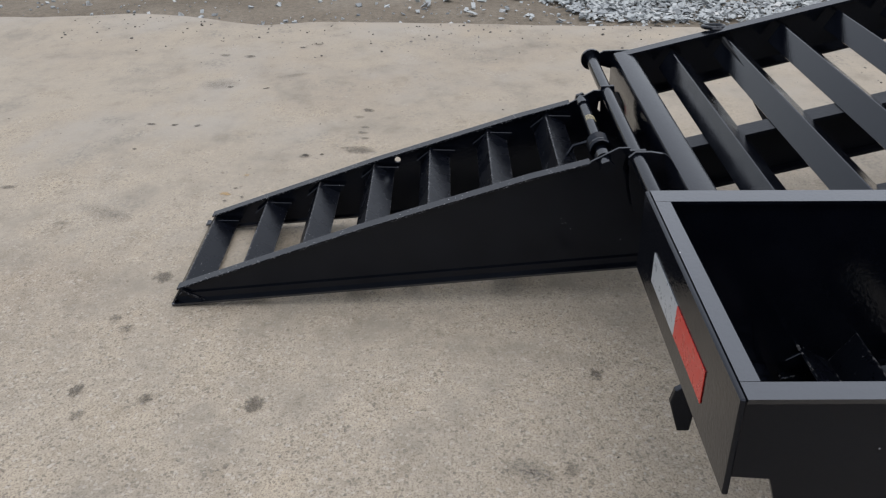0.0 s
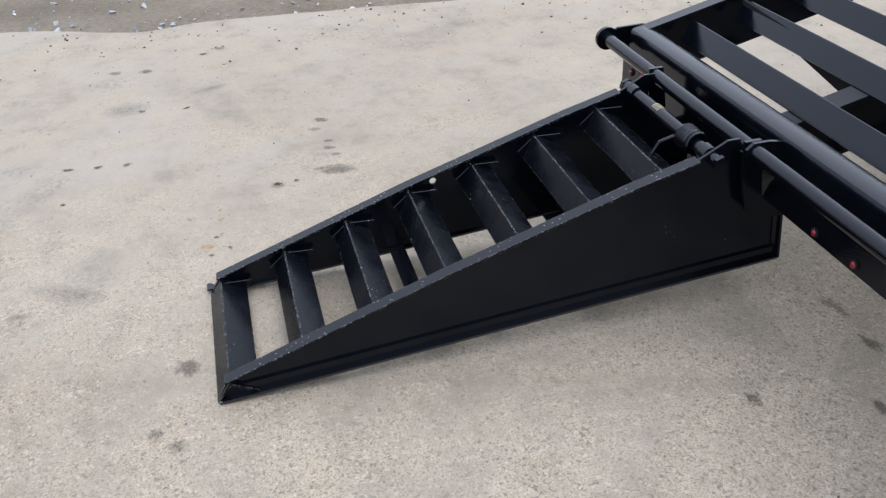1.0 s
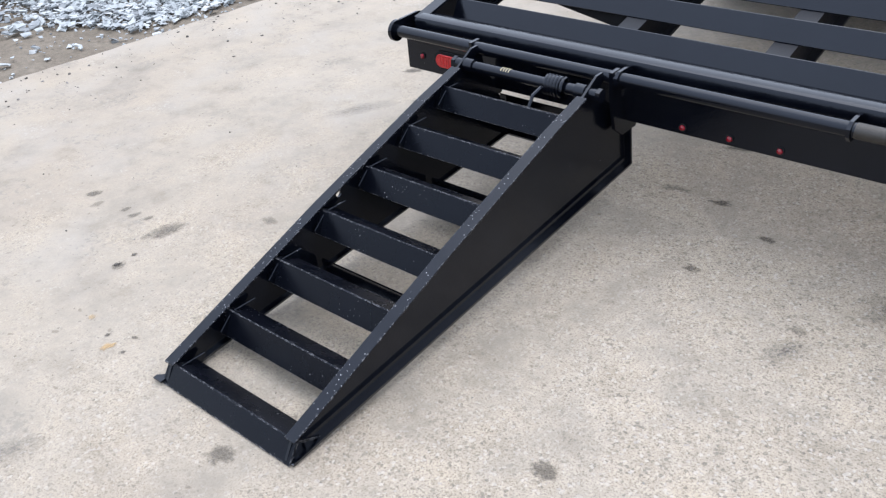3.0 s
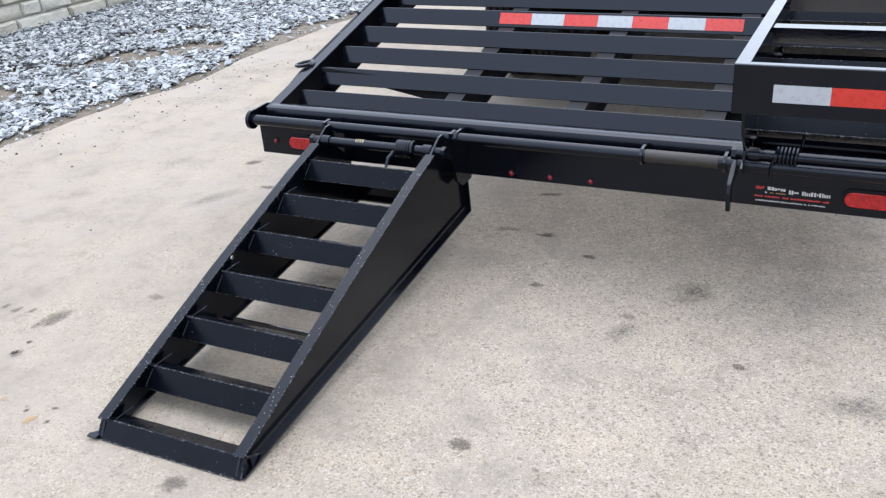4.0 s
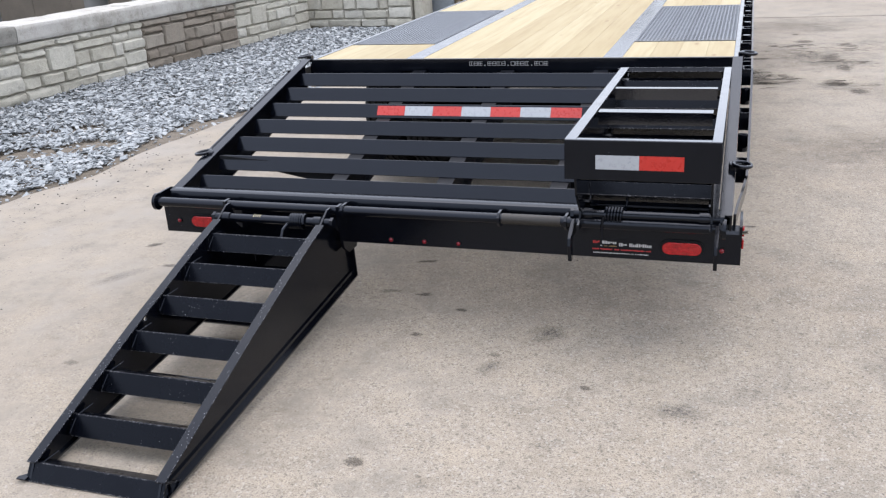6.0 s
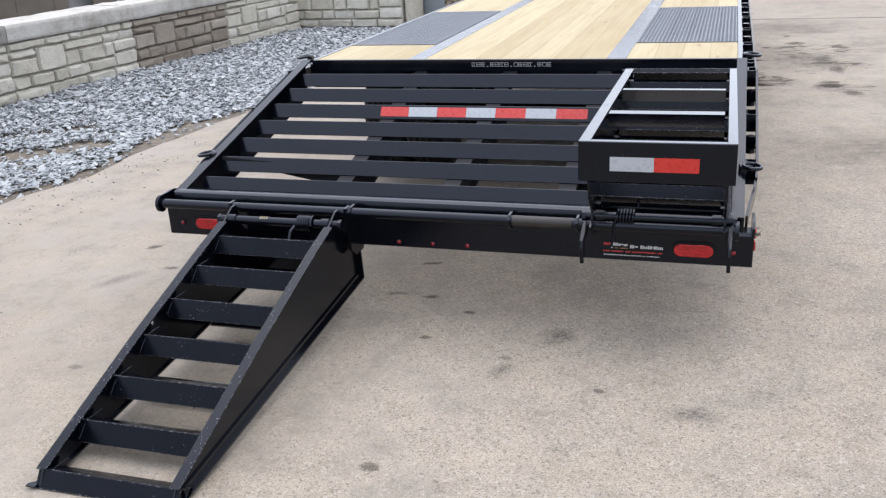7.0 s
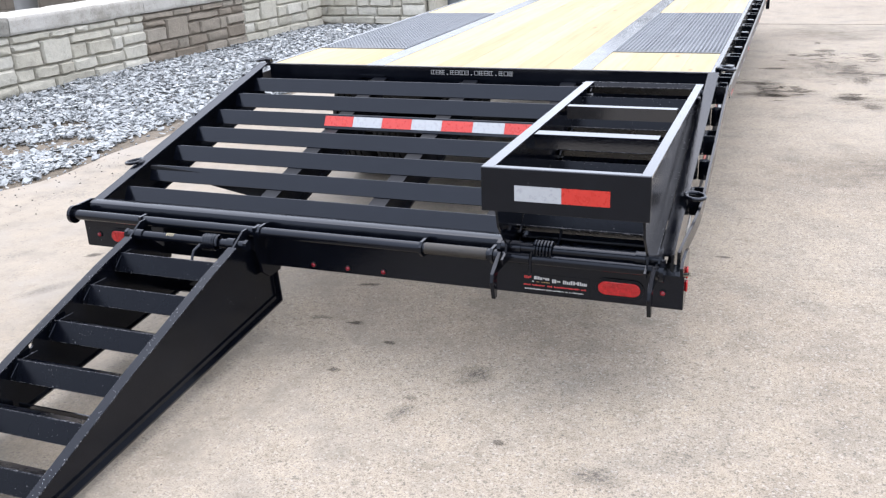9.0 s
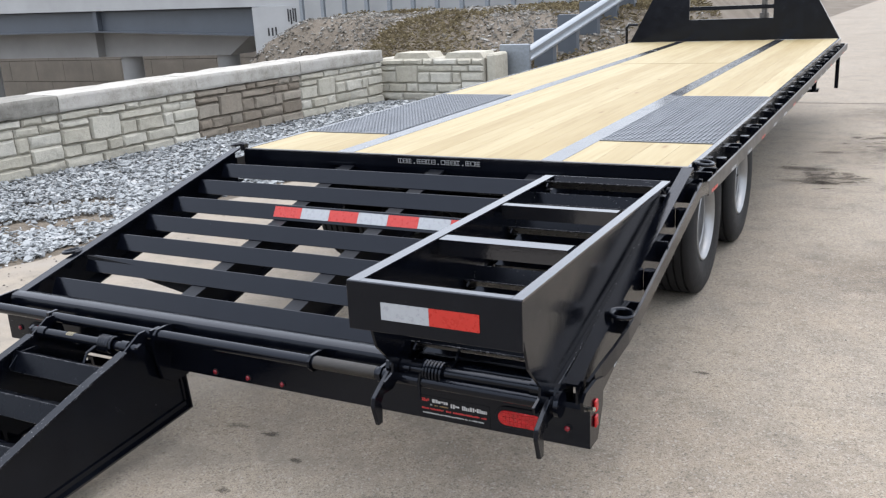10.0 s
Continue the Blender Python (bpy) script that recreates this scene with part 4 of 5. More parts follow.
def build_ramp(hand, back):
    """hand 1: the spring sits near the ramp's own x = 0 side; -1: its mirror twin. back: where the base ends."""
    rise = RISE[:-2] + [(back + 0.008, 0.128), (back + 0.008, 0.0)]
    r = thing("loading_ramp", (0, 0, 0), "black steel wedge ramp with angle-iron rungs hinged to the trailer tail", "ramp", "hinged trailer ramps")
    t = 0.008

    def mx(x):
        return x if hand > 0 else RW - x

    def span(bm_, x0, x1, *rest):
        a_, b_ = sorted((mx(x0), mx(x1)))
        box(bm_, a_, b_, *rest)

    for x in (0.016, RW - 0.016 - t):
        bm = bmesh.new()
        if x > 0.1:
            drilled_plate(bm, rise, (0.853, 0.196), 0.0105, x, t)
            part("side_plate", bm, PAINT, r, "black tapered steel side plate with one drilled hole")
        else:
            extrude_poly(bm, [(x, u, v) for u, v in rise], (t, 0, 0))
            part("side_plate", bm, PAINT, r, "black tapered steel side plate")
    for x0, x1 in ((0.0, 0.037), (RW - 0.037, RW)):
        bm = bmesh.new()
        pts = [(1.531, 0.0435), *[(u, v + 0.001) for u, v in RUN[1:-1]], (0.262, 0.342)]
        extrude_poly(bm, [(x0, u, v) for u, v in pts] + [(x0, u, v + 0.006) for u, v in pts[::-1]], (x1 - x0, 0, 0))
        soften(bm, 0.0015)
        part("running_edge", bm, PAINT_FLECKED, r, "speckled worn top flange")
    for xa, xb, xo in ((-0.006, 0.026, -0.006), (RW - 0.034, RW + 0.006, RW)):
        bm = bmesh.new()
        box(bm, xa, xb, back, 1.555, -0.007, -0.0005)
        flange = part("base_angle", bm, PAINT_GLOSS, r, "glossy black angle iron along the base")
        bm = bmesh.new()
        box(bm, *sorted(((0.0085, 0.0155) if xo < 0 else (RW - 0.0155, RW - 0.0085))), back, 1.50, -0.0003, 0.027)
        part("upright_leg", bm, PAINT, flange)
    bm = bmesh.new()
    box(bm, -0.006, RW + 0.006, back - 0.008, back - 0.0005, -0.007, 0.137)
    soften(bm, 0.002)
    heel = part("heel_plate", bm, PAINT, r, "black end plate with red and white reflective tape")
    bm = bmesh.new()
    box(bm, 0.027, RW - 0.035, back, back + 0.024, -0.007, -0.0005)
    part("heel_flange", bm, PAINT_GLOSS, heel)
    for i, m_ in enumerate((RED_TAPE, WHITE_TAPE)):
        bm = bmesh.new()
        xa = 0.115 + 0.1515 * i
        box(bm, xa, xa + 0.151, back - 0.0095, back - 0.0084, 0.046, 0.097)
        part("reflective_tape", bm, m_, heel, ("red" if i == 0 else "white") + " reflective tape")
    for u, toe_side in ((0.488, 0.042), (0.998, 0.019)):
        bm = bmesh.new()
        box(bm, 0.041, RW - 0.041, u - 0.019, u + toe_side, -0.006, 0.0)
        box(bm, 0.041, RW - 0.041, u - 0.019, u - 0.013, 0.0, 0.045)
        part("base_crossbar", bm, PAINT_GLOSS, r)
    lean = -math.atan2(RUN[2][1] - RUN[0][1], RUN[0][0] - RUN[2][0])
    for k in range(7):
        u = (1.5145 - 0.1925 * k - 0.0035 * max(0, k - 2)) if k else 1.520
        v = run_v(u) - 0.004
        bm = bmesh.new()
        leg = 0.076 if k else 0.080
        sec = turn2(angle_iron(leg, 0.006), lean)
        profile_x(bm, [(u + a, max(v + b, -0.006)) for a, b in sec], 0.025 if k else 0.004, RW - (0.025 if k else 0.004))
        rung = part("rung", bm, PAINT_WORN, r, "black angle-iron rung" if k == 0 else "")
        # thin stiffening plates at the far end, edges bevelled to catch the light
        for d in (-1, 1) if k else (-1,):
            bm = bmesh.new()
            far_ = 0.078 if d < 0 else 0.060
            g = turn2([(d * 0.004, -0.006), (d * far_, -0.010 - 0.30 * far_), (d * far_, -0.018 - 0.34 * far_), (d * 0.052, -0.054)], lean)
            profile_x(bm, [(u + a, max(v + b, 0.001)) for a, b in g], RW - 0.046, RW - 0.040)
            soften(bm, 0.0012)
            part("gusset", bm, PAINT, rung)
    # small foot that steadies the toe
    bm = bmesh.new()
    extrude_poly(bm, [(RW - 0.010, 1.530, 0.0), (RW + 0.024, 1.556, 0.0), (RW + 0.024, 1.568, 0.0), (RW - 0.010, 1.568, 0.0)], (0, 0, 0.005))
    part("toe_foot", bm, PAINT, r)
    # pivot pipe with spring and ears
    pu, pv = 0.219, 0.339
    bm = bmesh.new()
    pipe(bm, [(-0.010, pu, pv), (RW + 0.010, pu, pv)], 0.0185, 16)
    part("pivot_pipe", bm, PAINT, r, "black pivot pipe with rubbed bare patches", smooth=True)
    for xa in (0.314, 0.324, 0.334, 0.344) if hand > 0 else ():
        bm = bmesh.new()
        pipe(bm, [(xa - 0.003 + 0.0035 * math.sin(a), pu - 0.0172 * math.cos(a), pv + 0.0172 * math.sin(a)) for a in (0.3 + 0.25 * i for i in range(9))], 0.0022, 6)
        part("rubbed_patch", bm, BRASSY, r, "bright rubbed ring on the pipe", smooth=True)
    for xa in (0.030, RW - 0.062):
        bm = bmesh.new()
        pipe(bm, [(xa, pu, pv), (xa + 0.034, pu, pv)], 0.024, 16)
        part("collar", bm, PAINT, r, smooth=True)
    bm = bmesh.new()
    coil(bm, mx(0.105), mx(0.175), pu, pv, 0.029, 0.0055, 6)
    pipe(bm, [(mx(0.175), pu + 0.029, pv), (mx(0.179), pu + 0.07, pv - 0.01), (mx(0.182), pu + 0.10, pv - 0.055)], 0.0055, 6)
    if hand < 0:
        pipe(bm, [(mx(0.105), pu - 0.029, pv), (mx(0.101), pu - 0.034, pv + 0.03), (mx(0.101), pu - 0.034, pv + 0.085)], 0.0055, 6)
    part("spring", bm, PAINT, r, "coiled return spring", smooth=True)
    for x, d in ((-0.010, -0.014), (RW + 0.010, 0.014)):
        bm = bmesh.new()
        pipe(bm, [(x, pu, pv), (x + d, pu, pv)], 0.022, 6)
        part("pivot_nut", bm, PAINT, r)
    return r


def ramp_pose(x, y, z, u_dir, v_dir):
    m = Matrix.Identity(4)
    for i, col in enumerate(((-1, 0, 0), u_dir, v_dir, (x, y, z))):
        for j in range(3):
            m[j][i] = col[j]
    return m


lean_down = math.atan2(0.125, 1.570)
ramp_down = build_ramp(1, 0.028)
ramp_down.matrix_world = ramp_pose(-0.360, 0.085, 0.134, (0, -math.cos(lean_down), -math.sin(lean_down)), (0, -math.sin(lean_down), math.cos(lean_down)))
tagged(ramp_down, "lowered black steel wedge ramp with angle-iron rungs resting on concrete")
ramp_up = build_ramp(-1, 0.0)
tip = 0.014
ramp_up.matrix_world = ramp_pose(1.183, -0.277, 0.856, (-0.006, math.cos(tip), -math.sin(tip)), (0, -math.sin(tip), -math.cos(tip)))
tagged(ramp_up, "black steel wedge ramp folded upside down onto the slatted tail")


# ---- block wall ----
ASHLAR = ((0, .27, .85, 1), (.27, .45, .85, 1), (.45, .55, .85, 1), (.55, .77, .85, 1), (.77, .9, .85, 1), (.9, 1, .85, 1),
          (0, .19, .71, .85), (.19, .40, .42, .85), (.40, .72, .69, .85), (.72, .87, .69, .85), (.87, 1, .69, .85))
ASHLAR2 = ((0, .19, .42, .71), (.40, .52, .42, .69), (.52, .72, .42, .69), (.72, .80, .42, .69), (.80, 1, .47, .69),
           (0, .12, .20, .42), (.12, .29, .20, .42), (.29, .40, .20, .42), (.40, .58, .20, .42), (.58, .80, .20, .42), (.80, 1, .20, .47),
           (0, .25, 0, .20), (.25, .55, 0, .20), (.55, .78, 0, .20), (.78, 1, 0, .20))


def ashlar_block(name, at, width, height, dark, cap, label, cap_mat=CAP):
    """A precast block with split-face stones proud of recessed joints. Local x runs along the face, y out of it."""
    b = thing(name, at, label, "block wall", "precast wall blocks", "structure")
    bm = bmesh.new()
    box(bm, 0.004, width - 0.004, -0.50, 0.0, -0.30, height)
    part("core", bm, WALL_JOINT_DARK if dark else WALL_JOINT, b)
    rg = random.Random(int(width * 100) + (7 if dark else 0) + int(at.translation.y * 10))
    for a0, a1, b0, b1 in ASHLAR + ASHLAR2:
        bm = bmesh.new()
        g = 0.0045
        x0, x1, z0, z1 = (1 - a1) * width + g, (1 - a0) * width - g, b0 * height + g, b1 * height - g
        d = rg.uniform(0.030, 0.052)
        e = 0.019
        us = [x0, x0 + e] + [x0 + (x1 - x0) * f for f in (0.35, 0.65)] + [x1 - e, x1]
        vs = [z0, z0 + e, (z0 + z1) / 2, z1 - e, z1]
        grid = []
        for jz, z in enumerate(vs):
            for jx, x in enumerate(us):
                rim = jx in (0, 5) or jz in (0, 4)
                y_ = 0.012 + rg.uniform(-0.004, 0.004) if rim else d + rg.uniform(-0.008, 0.008)
                k_ = 0.003 if rim else 0.006
                grid.append(bm.verts.new((x + rg.uniform(-k_, k_), y_, z + rg.uniform(-k_, k_))))
        for jz in range(4):
            for jx in range(5):
                o = jz * 6 + jx
                bm.faces.new((grid[o], grid[o + 1], grid[o + 7], grid[o + 6]))
        edge_ = [grid[q] for q in (0, 1, 2, 3, 4, 5, 11, 17, 23, 29, 28, 27, 26, 25, 24, 18, 12, 6)]
        low_ = [bm.verts.new((q.co.x, -0.01, q.co.z)) for q in edge_]
        for q in range(18):
            bm.faces.new((edge_[q], edge_[(q + 1) % 18], low_[(q + 1) % 18], low_[q]))
        part("stone", bm, WALL_STONE_DARK if dark else WALL_STONE, b, smooth=True)
    if cap:
        bm = bmesh.new()
        box(bm, 0.004, width - 0.004, -0.56, 0.062, height + 0.006, height + 0.176)
        bmesh.ops.subdivide_edges(bm, edges=list(bm.edges), cuts=15, use_grid_fill=True)
        seed_ = Vector((at.translation.y, 0, 0))
        for v_ in bm.verts:
            v_.co += 0.010 * noise.noise_vector(v_.co * 3.0 + seed_) + 0.006 * noise.noise_vector(v_.co * 14.0 + seed_)
            rim_ = max(0.0, (v_.co.y - 0.035) / 0.03) * max(0.0, (abs(v_.co.z - height - 0.09) - 0.06) / 0.025)
            v_.co.y -= 0.012 * min(1.0, rim_)
        part("cap_stone", bm, cap_mat, b, "rough-edged pale cast concrete cap", smooth=True)
    return b


WALL_H, BLOCK = 0.60, 1.823
WALL_TURN = math.degrees(math.atan(0.106))
ends = [9.51 - BLOCK * math.cos(math.atan(0.106)) * i for i in range(8)]
for i in range(7):
    y = ends[i]
    at = pose(wall_x(y), y, 0.0, 0, 0, -90 - WALL_TURN)
    dark = i == 1
    ashlar_block("wall_block", at, BLOCK, WALL_H, dark, True, ("brown damp-stained" if dark else "pale cream") + " split-face precast wall block with a cap", CAP_DARK if i > 2 else CAP)
ret = ashlar_block("wall_block", pose(-3.53, 9.62, 0.0, 0, 0, 180 - 3), 1.86, 0.62, False, False, "pale split-face precast block of the return wall, without cap")
for x in (0.35, 1.25):
    bm = bmesh.new()
    extrude_poly(bm, [(x - 0.33, -0.45, 0.62), (x + 0.33, -0.45, 0.62), (x + 0.27, -0.45, 0.70), (x - 0.27, -0.45, 0.70)], (0, 0.40, 0))
    part("block_lug", bm, WALL_STONE, ret)
bm = bmesh.new()
box(bm, -0.15, -0.012, -0.50, -0.04, -0.2, 0.68)
soften(bm, 0.03)
part("end_block", bm, WALL_STONE, ret)


# ---- gravel and loose stones ----
BARE = ((-4.15, 2.28, 0.62, 0.26, 0.75), (-4.75, 1.08, 0.75, 0.26, 0.30), (-3.85, 0.05, 0.30, 0.16, 0.4), (-4.5, 2.95, 0.35, 0.14, 0.6))


def bare_patch(x, y, cx, cy, a, b, slant):
    """1 in the middle of an oval of trodden earth, falling off to 0."""
    dx, dy = x - cx, y - cy - slant * (x - cx)
    return math.exp(-(dx / a) ** 2 - (dy / b) ** 2)


def gravel_place(rg):
    y = rg.uniform(-0.9, 9.55)
    x = rg.uniform(wall_x(y) + 0.01, slab_edge(y) - 0.02)
    f = (x - wall_x(y)) / (slab_edge(y) - wall_x(y))
    wob = 0.35 * noise.noise((x * 2.2, y * 2.2, 9.0)) + 0.2 * noise.noise((x * 7, y * 7, 4.0))
    bare = max(bare_patch(x, y, *p) for p in BARE) + wob
    if bare > 0.45 and rg.random() < 0.93:
        return None
    margin = 0.20 + 0.20 * math.exp(-((y - 3.3) / 0.45) ** 2) + 0.07 * noise.noise((y * 3.0, 0, 2))
    if x > slab_edge(y) - margin and rg.random() < 0.95:
        return None
    if y < 0.15 + 0.25 * noise.noise((x * 2, 3.3, 1.0)) and rg.random() < min(0.97, 0.55 - y * 1.6):
        return None
    heap = 0.05 * smooth_step(0.95, 0.2, f)
    return (x, y, land(x, y) + 0.008 + rg.random() * 0.02 + heap * rg.random())


gv, gf = rubble(62000, gravel_place, lambda rg: 0.011 + 0.030 * rg.random() ** 2.8, 11, 0.18)
stuff("gravel", gv, gf, GRAVEL, "loose blue-grey crushed stone between lot and wall", "gravel")


def strip_place(rg):
    y = rg.uniform(-4.5, 4.5)
    x = slab_edge(y) - abs(rg.gauss(0, 0.5)) - 0.02
    return None if x < wall_x(y) + 0.1 else (x, y, land(x, y) + 0.004)


gv, gf = rubble(520, strip_place, lambda rg: 0.005 + 0.020 * rg.random() ** 3, 12, 0.6)
stuff("scattered_stones", gv, gf, GRAVEL, "pale stones scattered on bare brown earth", "stones")


def crumb_place(rg):
    y = rg.uniform(-3.0, 3.0)
    x = slab_edge(y) + abs(rg.gauss(0, 0.35)) + 0.03
    return (x, y, 0.001)


gv, gf = rubble(420, crumb_place, lambda rg: 0.0025 + 0.007 * rg.random() ** 3, 13, 0.6)
stuff("crumbs", gv, gf, CRUMBS, "dark crumbs of earth strewn along the concrete edge", "debris")


def lot_place(rg):
    return (rg.uniform(-3.0, 4.0), rg.uniform(-3.2, 6.0), 0.0008)


gv, gf = rubble(520, lot_place, lambda rg: 0.0015 + 0.0035 * rg.random() ** 3, 14, 0.6)
stuff("lot_grit", gv, gf, CRUMBS, "fine dark grit lying on the concrete", "debris")


def bank_place(rg):
    x, y = rg.uniform(-15, -1.6), rg.uniform(10.2, 19.5)
    z = land(x, y)
    return None if x > -1.9 + 0.06 * (y - 10) else (x, y, z + 0.02)


def greyness(x, y):
    """Where grey stone covers the bank: a belt along its upper left part."""
    return smooth_step(-0.25, 0.25, noise.noise((x * 0.35, y * 0.35, 8.0)) + 0.45 * smooth_step(-3.0, -7.0, x) * smooth_step(12.5, 14.5, y) - 0.28)


def grey_place(rg):
    p = bank_place(rg)
    return p if p and rg.random() < greyness(p[0], p[1]) else None


def brown_place(rg):
    p = bank_place(rg)
    return p if p and rg.random() > greyness(p[0], p[1]) else None


gv, gf = rubble(26000, grey_place, lambda rg: 0.013 + 0.040 * rg.random() ** 3, 15, 0.5)
stuff("rubble_bank", gv, gf, BANK_GREY, "grey broken stone covering part of the bank", "rubble")
gv, gf = rubble(24000, brown_place, lambda rg: 0.011 + 0.036 * rg.random() ** 3, 16, 0.45)
stuff("rubble_bank", gv, gf, RIPRAP, "brown and tan clods covering the bank", "rubble")


def straw(count, seed):
    """Withered grass: short bent blades, each a narrow three-sided strip."""
    rg = random.Random(seed)
    verts, faces = [], []
    for _ in range(count):
        p = brown_place(rg)
        if p is None or noise.noise((p[0] * 0.9, p[1] * 0.9, 2.0)) < -0.30:
            continue
        a, ln, w = rg.uniform(0, 6.28), rg.uniform(0.05, 0.16), rg.uniform(0.004, 0.009)
        d, e = Vector((math.cos(a), math.sin(a), 0)), Vector((-math.sin(a), math.cos(a), 0))
        b0, up_ = Vector(p), rg.uniform(0.1, 0.7)
        pts = [b0 - e * w, b0 + e * w, b0 + Vector((0, 0, w)), b0 + d * ln * 0.6 + Vector((0, 0, ln * up_)) - e * w * 0.7, b0 + d * ln * 0.6 + Vector((0, 0, ln * up_)) + e * w * 0.7, b0 + d * ln + Vector((0, 0, ln * up_ * 0.8))]
        o = len(verts)
        verts += [tuple(q) for q in pts]
        faces += [(o, o + 1, o + 4, o + 3), (o + 1, o + 2, o + 4), (o + 2, o, o + 3), (o + 3, o + 4, o + 5), (o + 2, o + 3, o + 5), (o + 2, o + 5, o + 4)]
    return verts, faces


gv, gf = straw(38000, 17)
stuff("dead_grass", gv, gf, STRAW, "withered straw-coloured grass on the bank", "grass")


# ---- stains on the concrete ----
def stain(x, y, a, b, turn, m_=STAIN, label="dark drip spot dried on the concrete"):
    bm = bmesh.new()
    k = 20
    ring = [bm.verts.new((math.cos(2 * math.pi * i / k), math.sin(2 * math.pi * i / k), 0)) for i in range(k)]
    bm.faces.new(ring)
    ob = tagged(link_mesh("stain", bm, m_), label, "stain", "stains on the lot", "structure")
    ob.matrix_world = pose(x, y, 0.0012 if m_ is BROWN_PATCH else 0.0022, 0, 0, turn) @ Matrix.Diagonal((a, b, 1, 1))


SPOTS = ((-0.538, -1.544, .066, .05, 0), (-0.239, -1.572, .044, .032, 20), (-0.294, -1.62, .036, .03, 0),
         (0.014, -0.215, .040, .032, 0), (-1.82, -0.98, .032, .024, 60), (-1.755, -0.99, .042, .024, 70), (-1.69, -0.97, .042, .024, 70), (-2.035, -0.98, .05, .034, 60))
SPOTS_BEYOND = ((-1.95, -1.02, .045, .028, 80), (-1.503, -1.21, .045, .03, 90), (-0.922, -2.016, .062, .04, 80), (-0.256, 0.194, .10, .03, 10),
         (-0.085, 0.183, .065, .03, 10), (0.129, 0.053, .045, .028, 0), (0.766, -0.505, .036, .032, 0),
         (0.128, -1.125, .055, .045, 0), (-1.30, -0.74, .05, .035, 0), (-1.79, 0.55, .08, .04, 40), (-1.518, 0.29, .07, .035, 10), (0.055, -1.618, .045, .034, 0),
         (0.095, -1.419, .042, .034, 0), (0.158, -1.578, .042, .034, 0), (0.381, -0.324, .04, .03, 0), (-1.242, -2.351, .05, .03, 80), (-0.2, 0.574, .09, .03, 15),
         (0.9, 1.24, .06, .025, 0), (1.32, 1.33, .06, .02, 0), (-3.12, -1.35, .055, .028, 70), (-1.56, -0.99, .12, .062, 75), (-2.94, -1.85, .06, .04, 70), (-2.91, -1.70, .05, .045, 70))
for s_ in SPOTS + SPOTS_BEYOND:
    stain(*s_)
for s_ in ((-1.90, -1.97, .034, .017, 72), (-1.885, -1.86, .026, .018, 100), (-1.87, -1.75, .030, .020, 110), (-1.61, -1.96, .018, .012, 60), (-3.06, -1.43, .030, .018, 80), (-2.37, -1.52, .03, .012, 120),
           (-1.20, -1.44, .016, .011, 70), (-1.12, -1.40, .018, .010, 20), (-1.09, -1.46, .012, .010, 0), (-1.52, -1.14, .014, .014, 0), (-1.515, -1.21, .024, .017, 60), (-2.40, -1.71, .03, .02, 70)):
    stain(*s_, CHIP, "small dark crumb of earth stuck to the concrete")
for s_ in ((0.55, -0.10, .13, .11, 50), (0.39, -0.42, .11, .07, 70), (0.62, -1.25, .10, .07, 30), (-2.445, -1.773, .17, .12, 110), (-2.57, -1.40, .13, .05, 110), (-1.0, -1.888, .20, .08, 60), (-0.62, -2.35, .16, .08, 80),
           (-0.5, -0.75, .16, .07, 20), (0.3, -1.9, .2, .12, 10), (-1.7, 0.1, .25, .08, 60), (-0.9, 0.45, .2, .08, 20), (1.1, -0.6, .18, .1, 0)):
    stain(*s_, FAINT_STAIN, "faint greyish worn patch on the concrete")
stain(-1.32, -1.42, .022, .020, 40, LEAF, "crumbled tan leaf lying on the concrete")
stain(-1.15, -1.47, .038, .026, 70, LEAF, "crumbled tan leaf lying on the concrete")
rg_ = random.Random(5)
# broad patches that turn the slab darker and browner right of the trailer
for x, y, a, b in ((2.1, 3.0, 1.1, 0.9), (2.9, 5.0, 1.6, 1.2), (1.9, 6.6, 1.0, 1.5), (3.4, 7.6, 1.6, 1.6), (2.5, 1.4, 0.8, 0.7), (3.6, 2.4, 1.2, 1.0), (4.4, 5.4, 1.5, 1.6), (1.9, 9.0, 1.2, 1.1), (2.0, 0.2, 0.6, 0.5), (5.2, 8.8, 2.0, 1.5)):
    stain(x, y, a, b, rg_.uniform(-30, 30), BROWN_PATCH, "broad brownish darker patch on the concrete")
for x, y, a, b in ((1.38, 5.56, .20, .55), (1.38, 5.25, .42, .16), (1.24, 5.75, .34, .13), (1.86, 6.70, .20, .16), (1.86, 7.66, .16, .20), (2.07, 6.60, .13, .22), (2.15, 5.98, .11, .30), (2.00, 5.18, .20, .16), (2.17, 4.88, .12, .16), (1.54, 7.36, .08, .10), (1.39, 6.53, .18, .08), (1.79, 8.22, .06, .08)):
    stain(x, y, a, b, rg_.uniform(-6, 6), WET_CORE, "dark damp blot on the concrete with ragged streaks")
for x, y, a, b in ((1.42, 5.45, .60, .75), (1.80, 7.3, .50, .80), (2.15, 6.3, .55, .75), (2.10, 5.2, .45, .45), (2.3, 7.3, .45, .60)):
    stain(x, y, a, b, rg_.uniform(-15, 15), WET_STAIN, "irregular dark damp patch on the concrete")


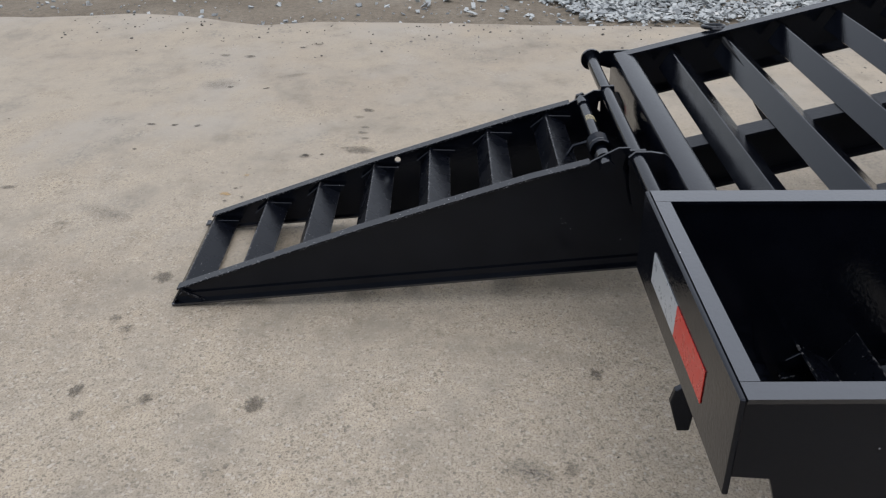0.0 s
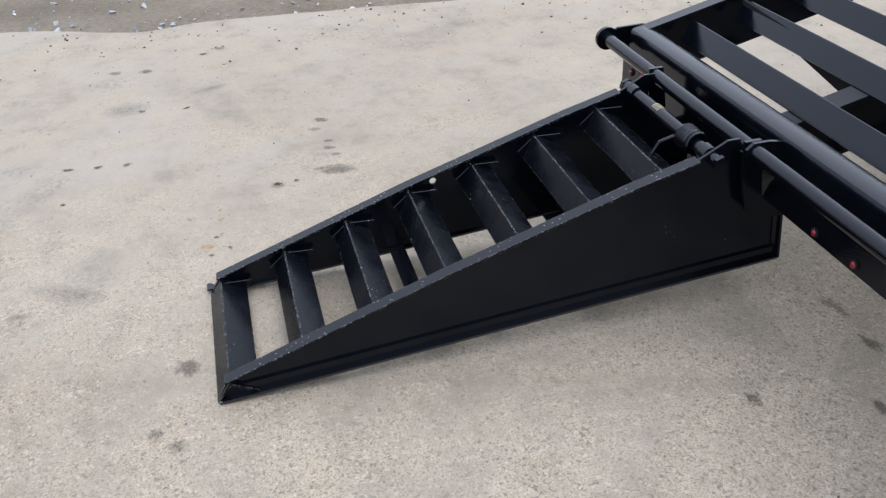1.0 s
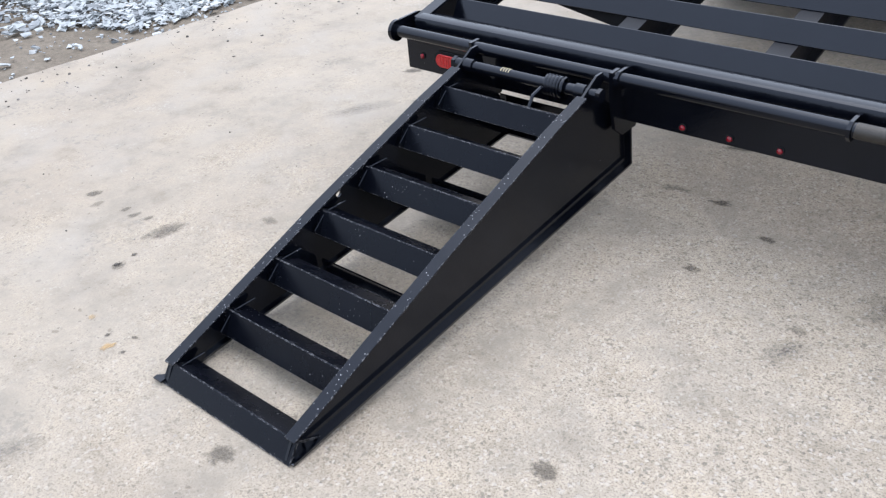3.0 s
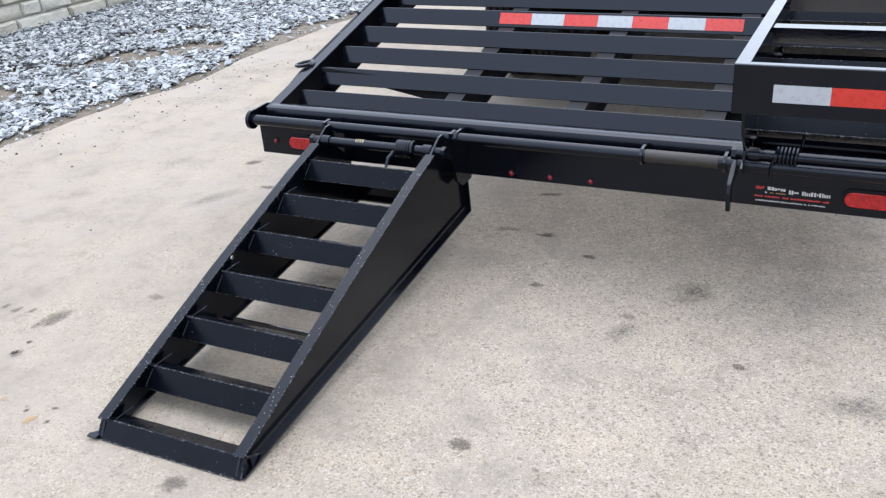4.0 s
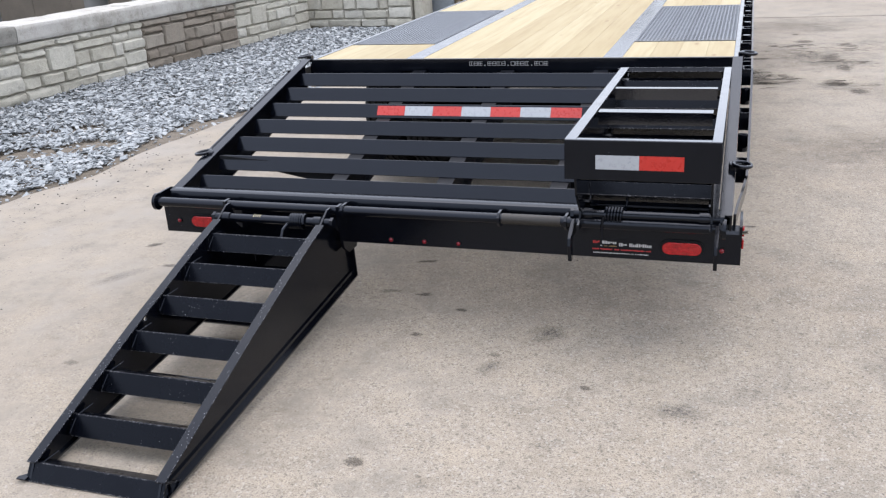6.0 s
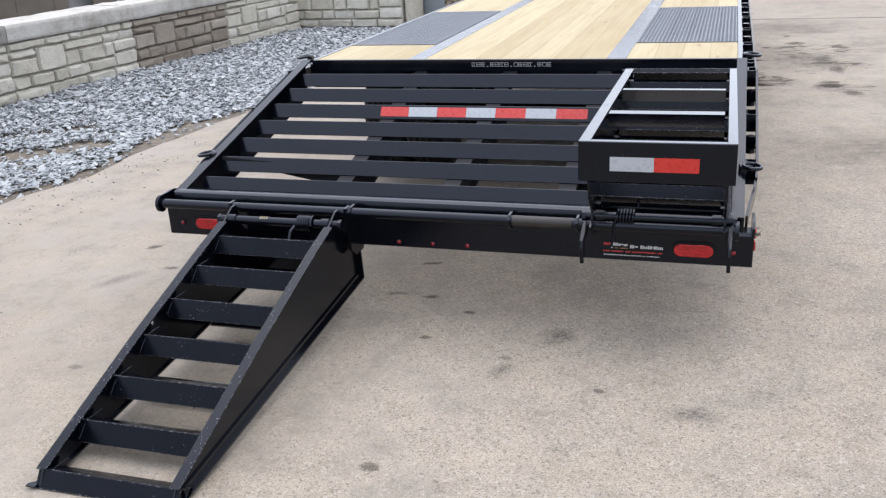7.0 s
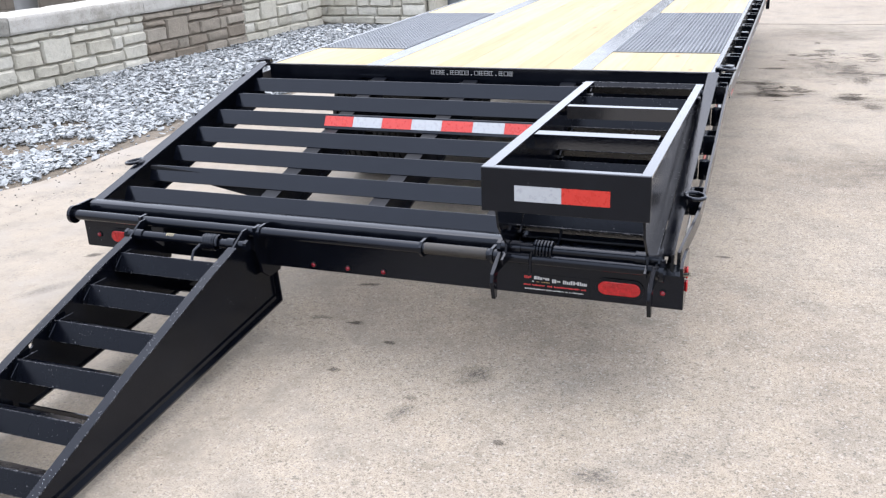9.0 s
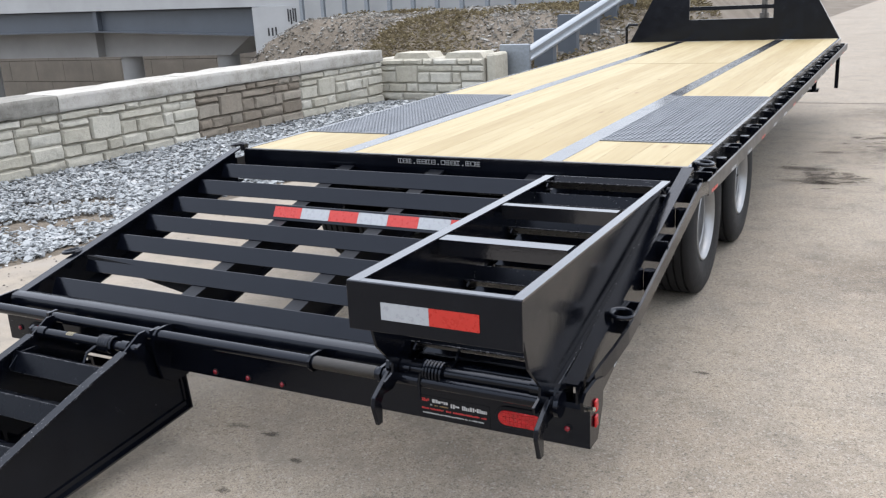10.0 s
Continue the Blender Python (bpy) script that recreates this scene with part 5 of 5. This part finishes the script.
# ---- guard rail, fence, bridge ----
rail = thing("guard_rail", (-3.3, 10.3, 0), "galvanised steel road guard rail climbing the bank", "guard rail")
W_BEAM = [(0.0, 0.118), (0.04, 0.10), (0.065, 0.077), (0.065, 0.053), (0.018, 0.016), (0.018, -0.016), (0.065, -0.053), (0.065, -0.077), (0.04, -0.10), (0.0, -0.118)]
bm = bmesh.new()
p0, p1 = Vector((-3.10, 10.2, 0.60)), Vector((-2.75, 14.6, 1.46))
inv = rail.matrix_world.inverted()
ring = [p0 + Vector((x, 0, z)) for x, z in W_BEAM] + [p0 + Vector((x - 0.006, 0, z)) for x, z in W_BEAM[::-1]]
extrude_poly(bm, [inv @ q for q in ring], p1 - p0)
part("beam", bm, GALV, rail, "corrugated galvanised beam")
for i in range(6):
    f = i / 5
    q = inv @ p0.lerp(p1, f)
    bm = bmesh.new()
    box(bm, q.x - 0.33, q.x - 0.012, q.y + 0.05, q.y + 0.20, -0.3, q.z + 0.15)
    part("post", bm, BRIDGE_STEEL, rail, "steel guard rail post")
bm = bmesh.new()
q = inv @ p0
box(bm, q.x - 0.42, q.x + 0.06, q.y - 0.03, q.y + 0.015, -0.1, q.z + 0.17)
soften(bm, 0.01)
part("end_plate", bm, GALV, rail, "flat galvanised end plate")

fence = thing("bank_fence", (-8, 19.2, 1.1), "row of grey steel posts along the top of the bank", "fence")
for i in range(15):
    x = -5.6 + i * 0.72
    bm = bmesh.new()
    box(bm, x - 0.05, x + 0.05, -0.05, 0.05, -0.4, 0.75)
    part("post", bm, GALV, fence)
bm = bmesh.new()
box(bm, -6, 5.2, 0.3, 0.5, -0.6, 1.4)
part("parapet", bm, BRIDGE_CONC, fence, "pale concrete parapet behind the posts")

bridge = thing("road_bridge", (-22, 22, -4.6), "grey steel girder road bridge on concrete piers", "bridge")
O = Vector((-22, 22, -4.6))


def bridge_box(name, x0, x1, y0, y1, z0, z1, m_, label="", owner=bridge):
    bm = bmesh.new()
    box(bm, x0 - O.x, x1 - O.x, y0 - O.y, y1 - O.y, z0 - O.z, z1 - O.z)
    return part(name, bm, m_, owner, label)


bm = bmesh.new()
extrude_poly(bm, [(-60 - O.x, 0, 1.95 - O.z), (-15.6 - O.x, 0, 1.28 - O.z), (-15.6 - O.x, 0, 2.6 - O.z), (-60 - O.x, 0, 3.2 - O.z)], (0, 9, 0))
part("deck_slab", bm, BRIDGE_CONC, bridge, "pale concrete deck edge and parapet")
bm = bmesh.new()
extrude_poly(bm, [(-60 - O.x, 0.35, 0.9 - O.z), (-25.0 - O.x, 0.35, 0.70 - O.z), (-17.6 - O.x, 0.35, 0.40 - O.z), (-17.6 - O.x, 0.35, 1.26 - O.z), (-60 - O.x, 0.35, 1.9 - O.z)], (0, 0.05, 0))
part("girder", bm, BRIDGE_STEEL, bridge, "grey blue plate girder")
bm = bmesh.new()
extrude_poly(bm, [(-60 - O.x, 0.12, 0.86 - O.z), (-25.0 - O.x, 0.12, 0.66 - O.z), (-17.6 - O.x, 0.12, 0.36 - O.z), (-17.6 - O.x, 0.12, 0.40 - O.z), (-25.0 - O.x, 0.12, 0.70 - O.z), (-60 - O.x, 0.12, 0.90 - O.z)], (0, 0.5, 0))
part("girder_flange", bm, BRIDGE_STEEL, bridge)
for x in (-25.1, -33, -41):
    bridge_box("stiffener", x - 0.1, x + 0.1, 22.12, 22.35, 0.72, 1.5, BRIDGE_STEEL)
for y in (24.5, 27.5, 30.5):
    bridge_box("inner_girder", -60, -17.6, y, y + 0.06, 0.5, 1.9, BRIDGE_STEEL)
bridge_box("abutment", -17.58, -15.4, 21.9, 31, -4.6, 1.30, BRIDGE_CONC, "pale concrete abutment with black spray marks")
for x, z, w_, h_ in ((-16.15, 1.0, .05, .4), (-16.05, .95, .05, .45), (-15.95, 1.02, .05, .4), (-15.86, 1.0, .05, .42), (-17.0, .5, .05, .25), (-16.85, .5, .06, .25), (-16.7, .52, .05, .25)):
    bridge_box("spray_mark", x, x + w_, 21.885, 21.898, z - h_ / 2, z + h_ / 2, INK)
bm = bmesh.new()
extrude_poly(bm, [(-46 - O.x, 2, 0.9 - O.z), (-24.6 - O.x, 2, 0.9 - O.z), (-19.0 - O.x, 2, 0.6 - O.z), (-20.5 - O.x, 2, -0.38 - O.z), (-46 - O.x, 2, -0.38 - O.z)], (0, 1.4, 0))
part("pier_cap", bm, BRIDGE_CONC, bridge, "grey concrete pier cap")
bridge_box("bearing_block", -27.25, -26.85, 23.6, 23.99, -0.36, 0.70, BRIDGE_CONC)
for x in (-26.2, -21.2, -35):
    bm = bmesh.new()
    pipe(bm, [(x - O.x, 2.7, -0.4), (x - O.x, 2.7, 4.3)], 0.42, 24)
    part("pier_column", bm, BRIDGE_CONC, bridge, "round concrete pier column", smooth=True)
far = thing("far_retaining_wall", (-45, 36, -4.6), "tan panelled concrete retaining wall beyond the bridge", "retaining wall", kind="structure")
for r_ in range(4):
    for i in range(22):
        bm = bmesh.new()
        x = -30 + i * 2.4 + (1.2 if r_ % 2 else 0)
        box(bm, x, x + 2.37, 0, 0.4, -0.6 + r_ * 1.25, -0.6 + r_ * 1.25 + 1.22)
        part("panel", bm, FAR_PANEL, far)
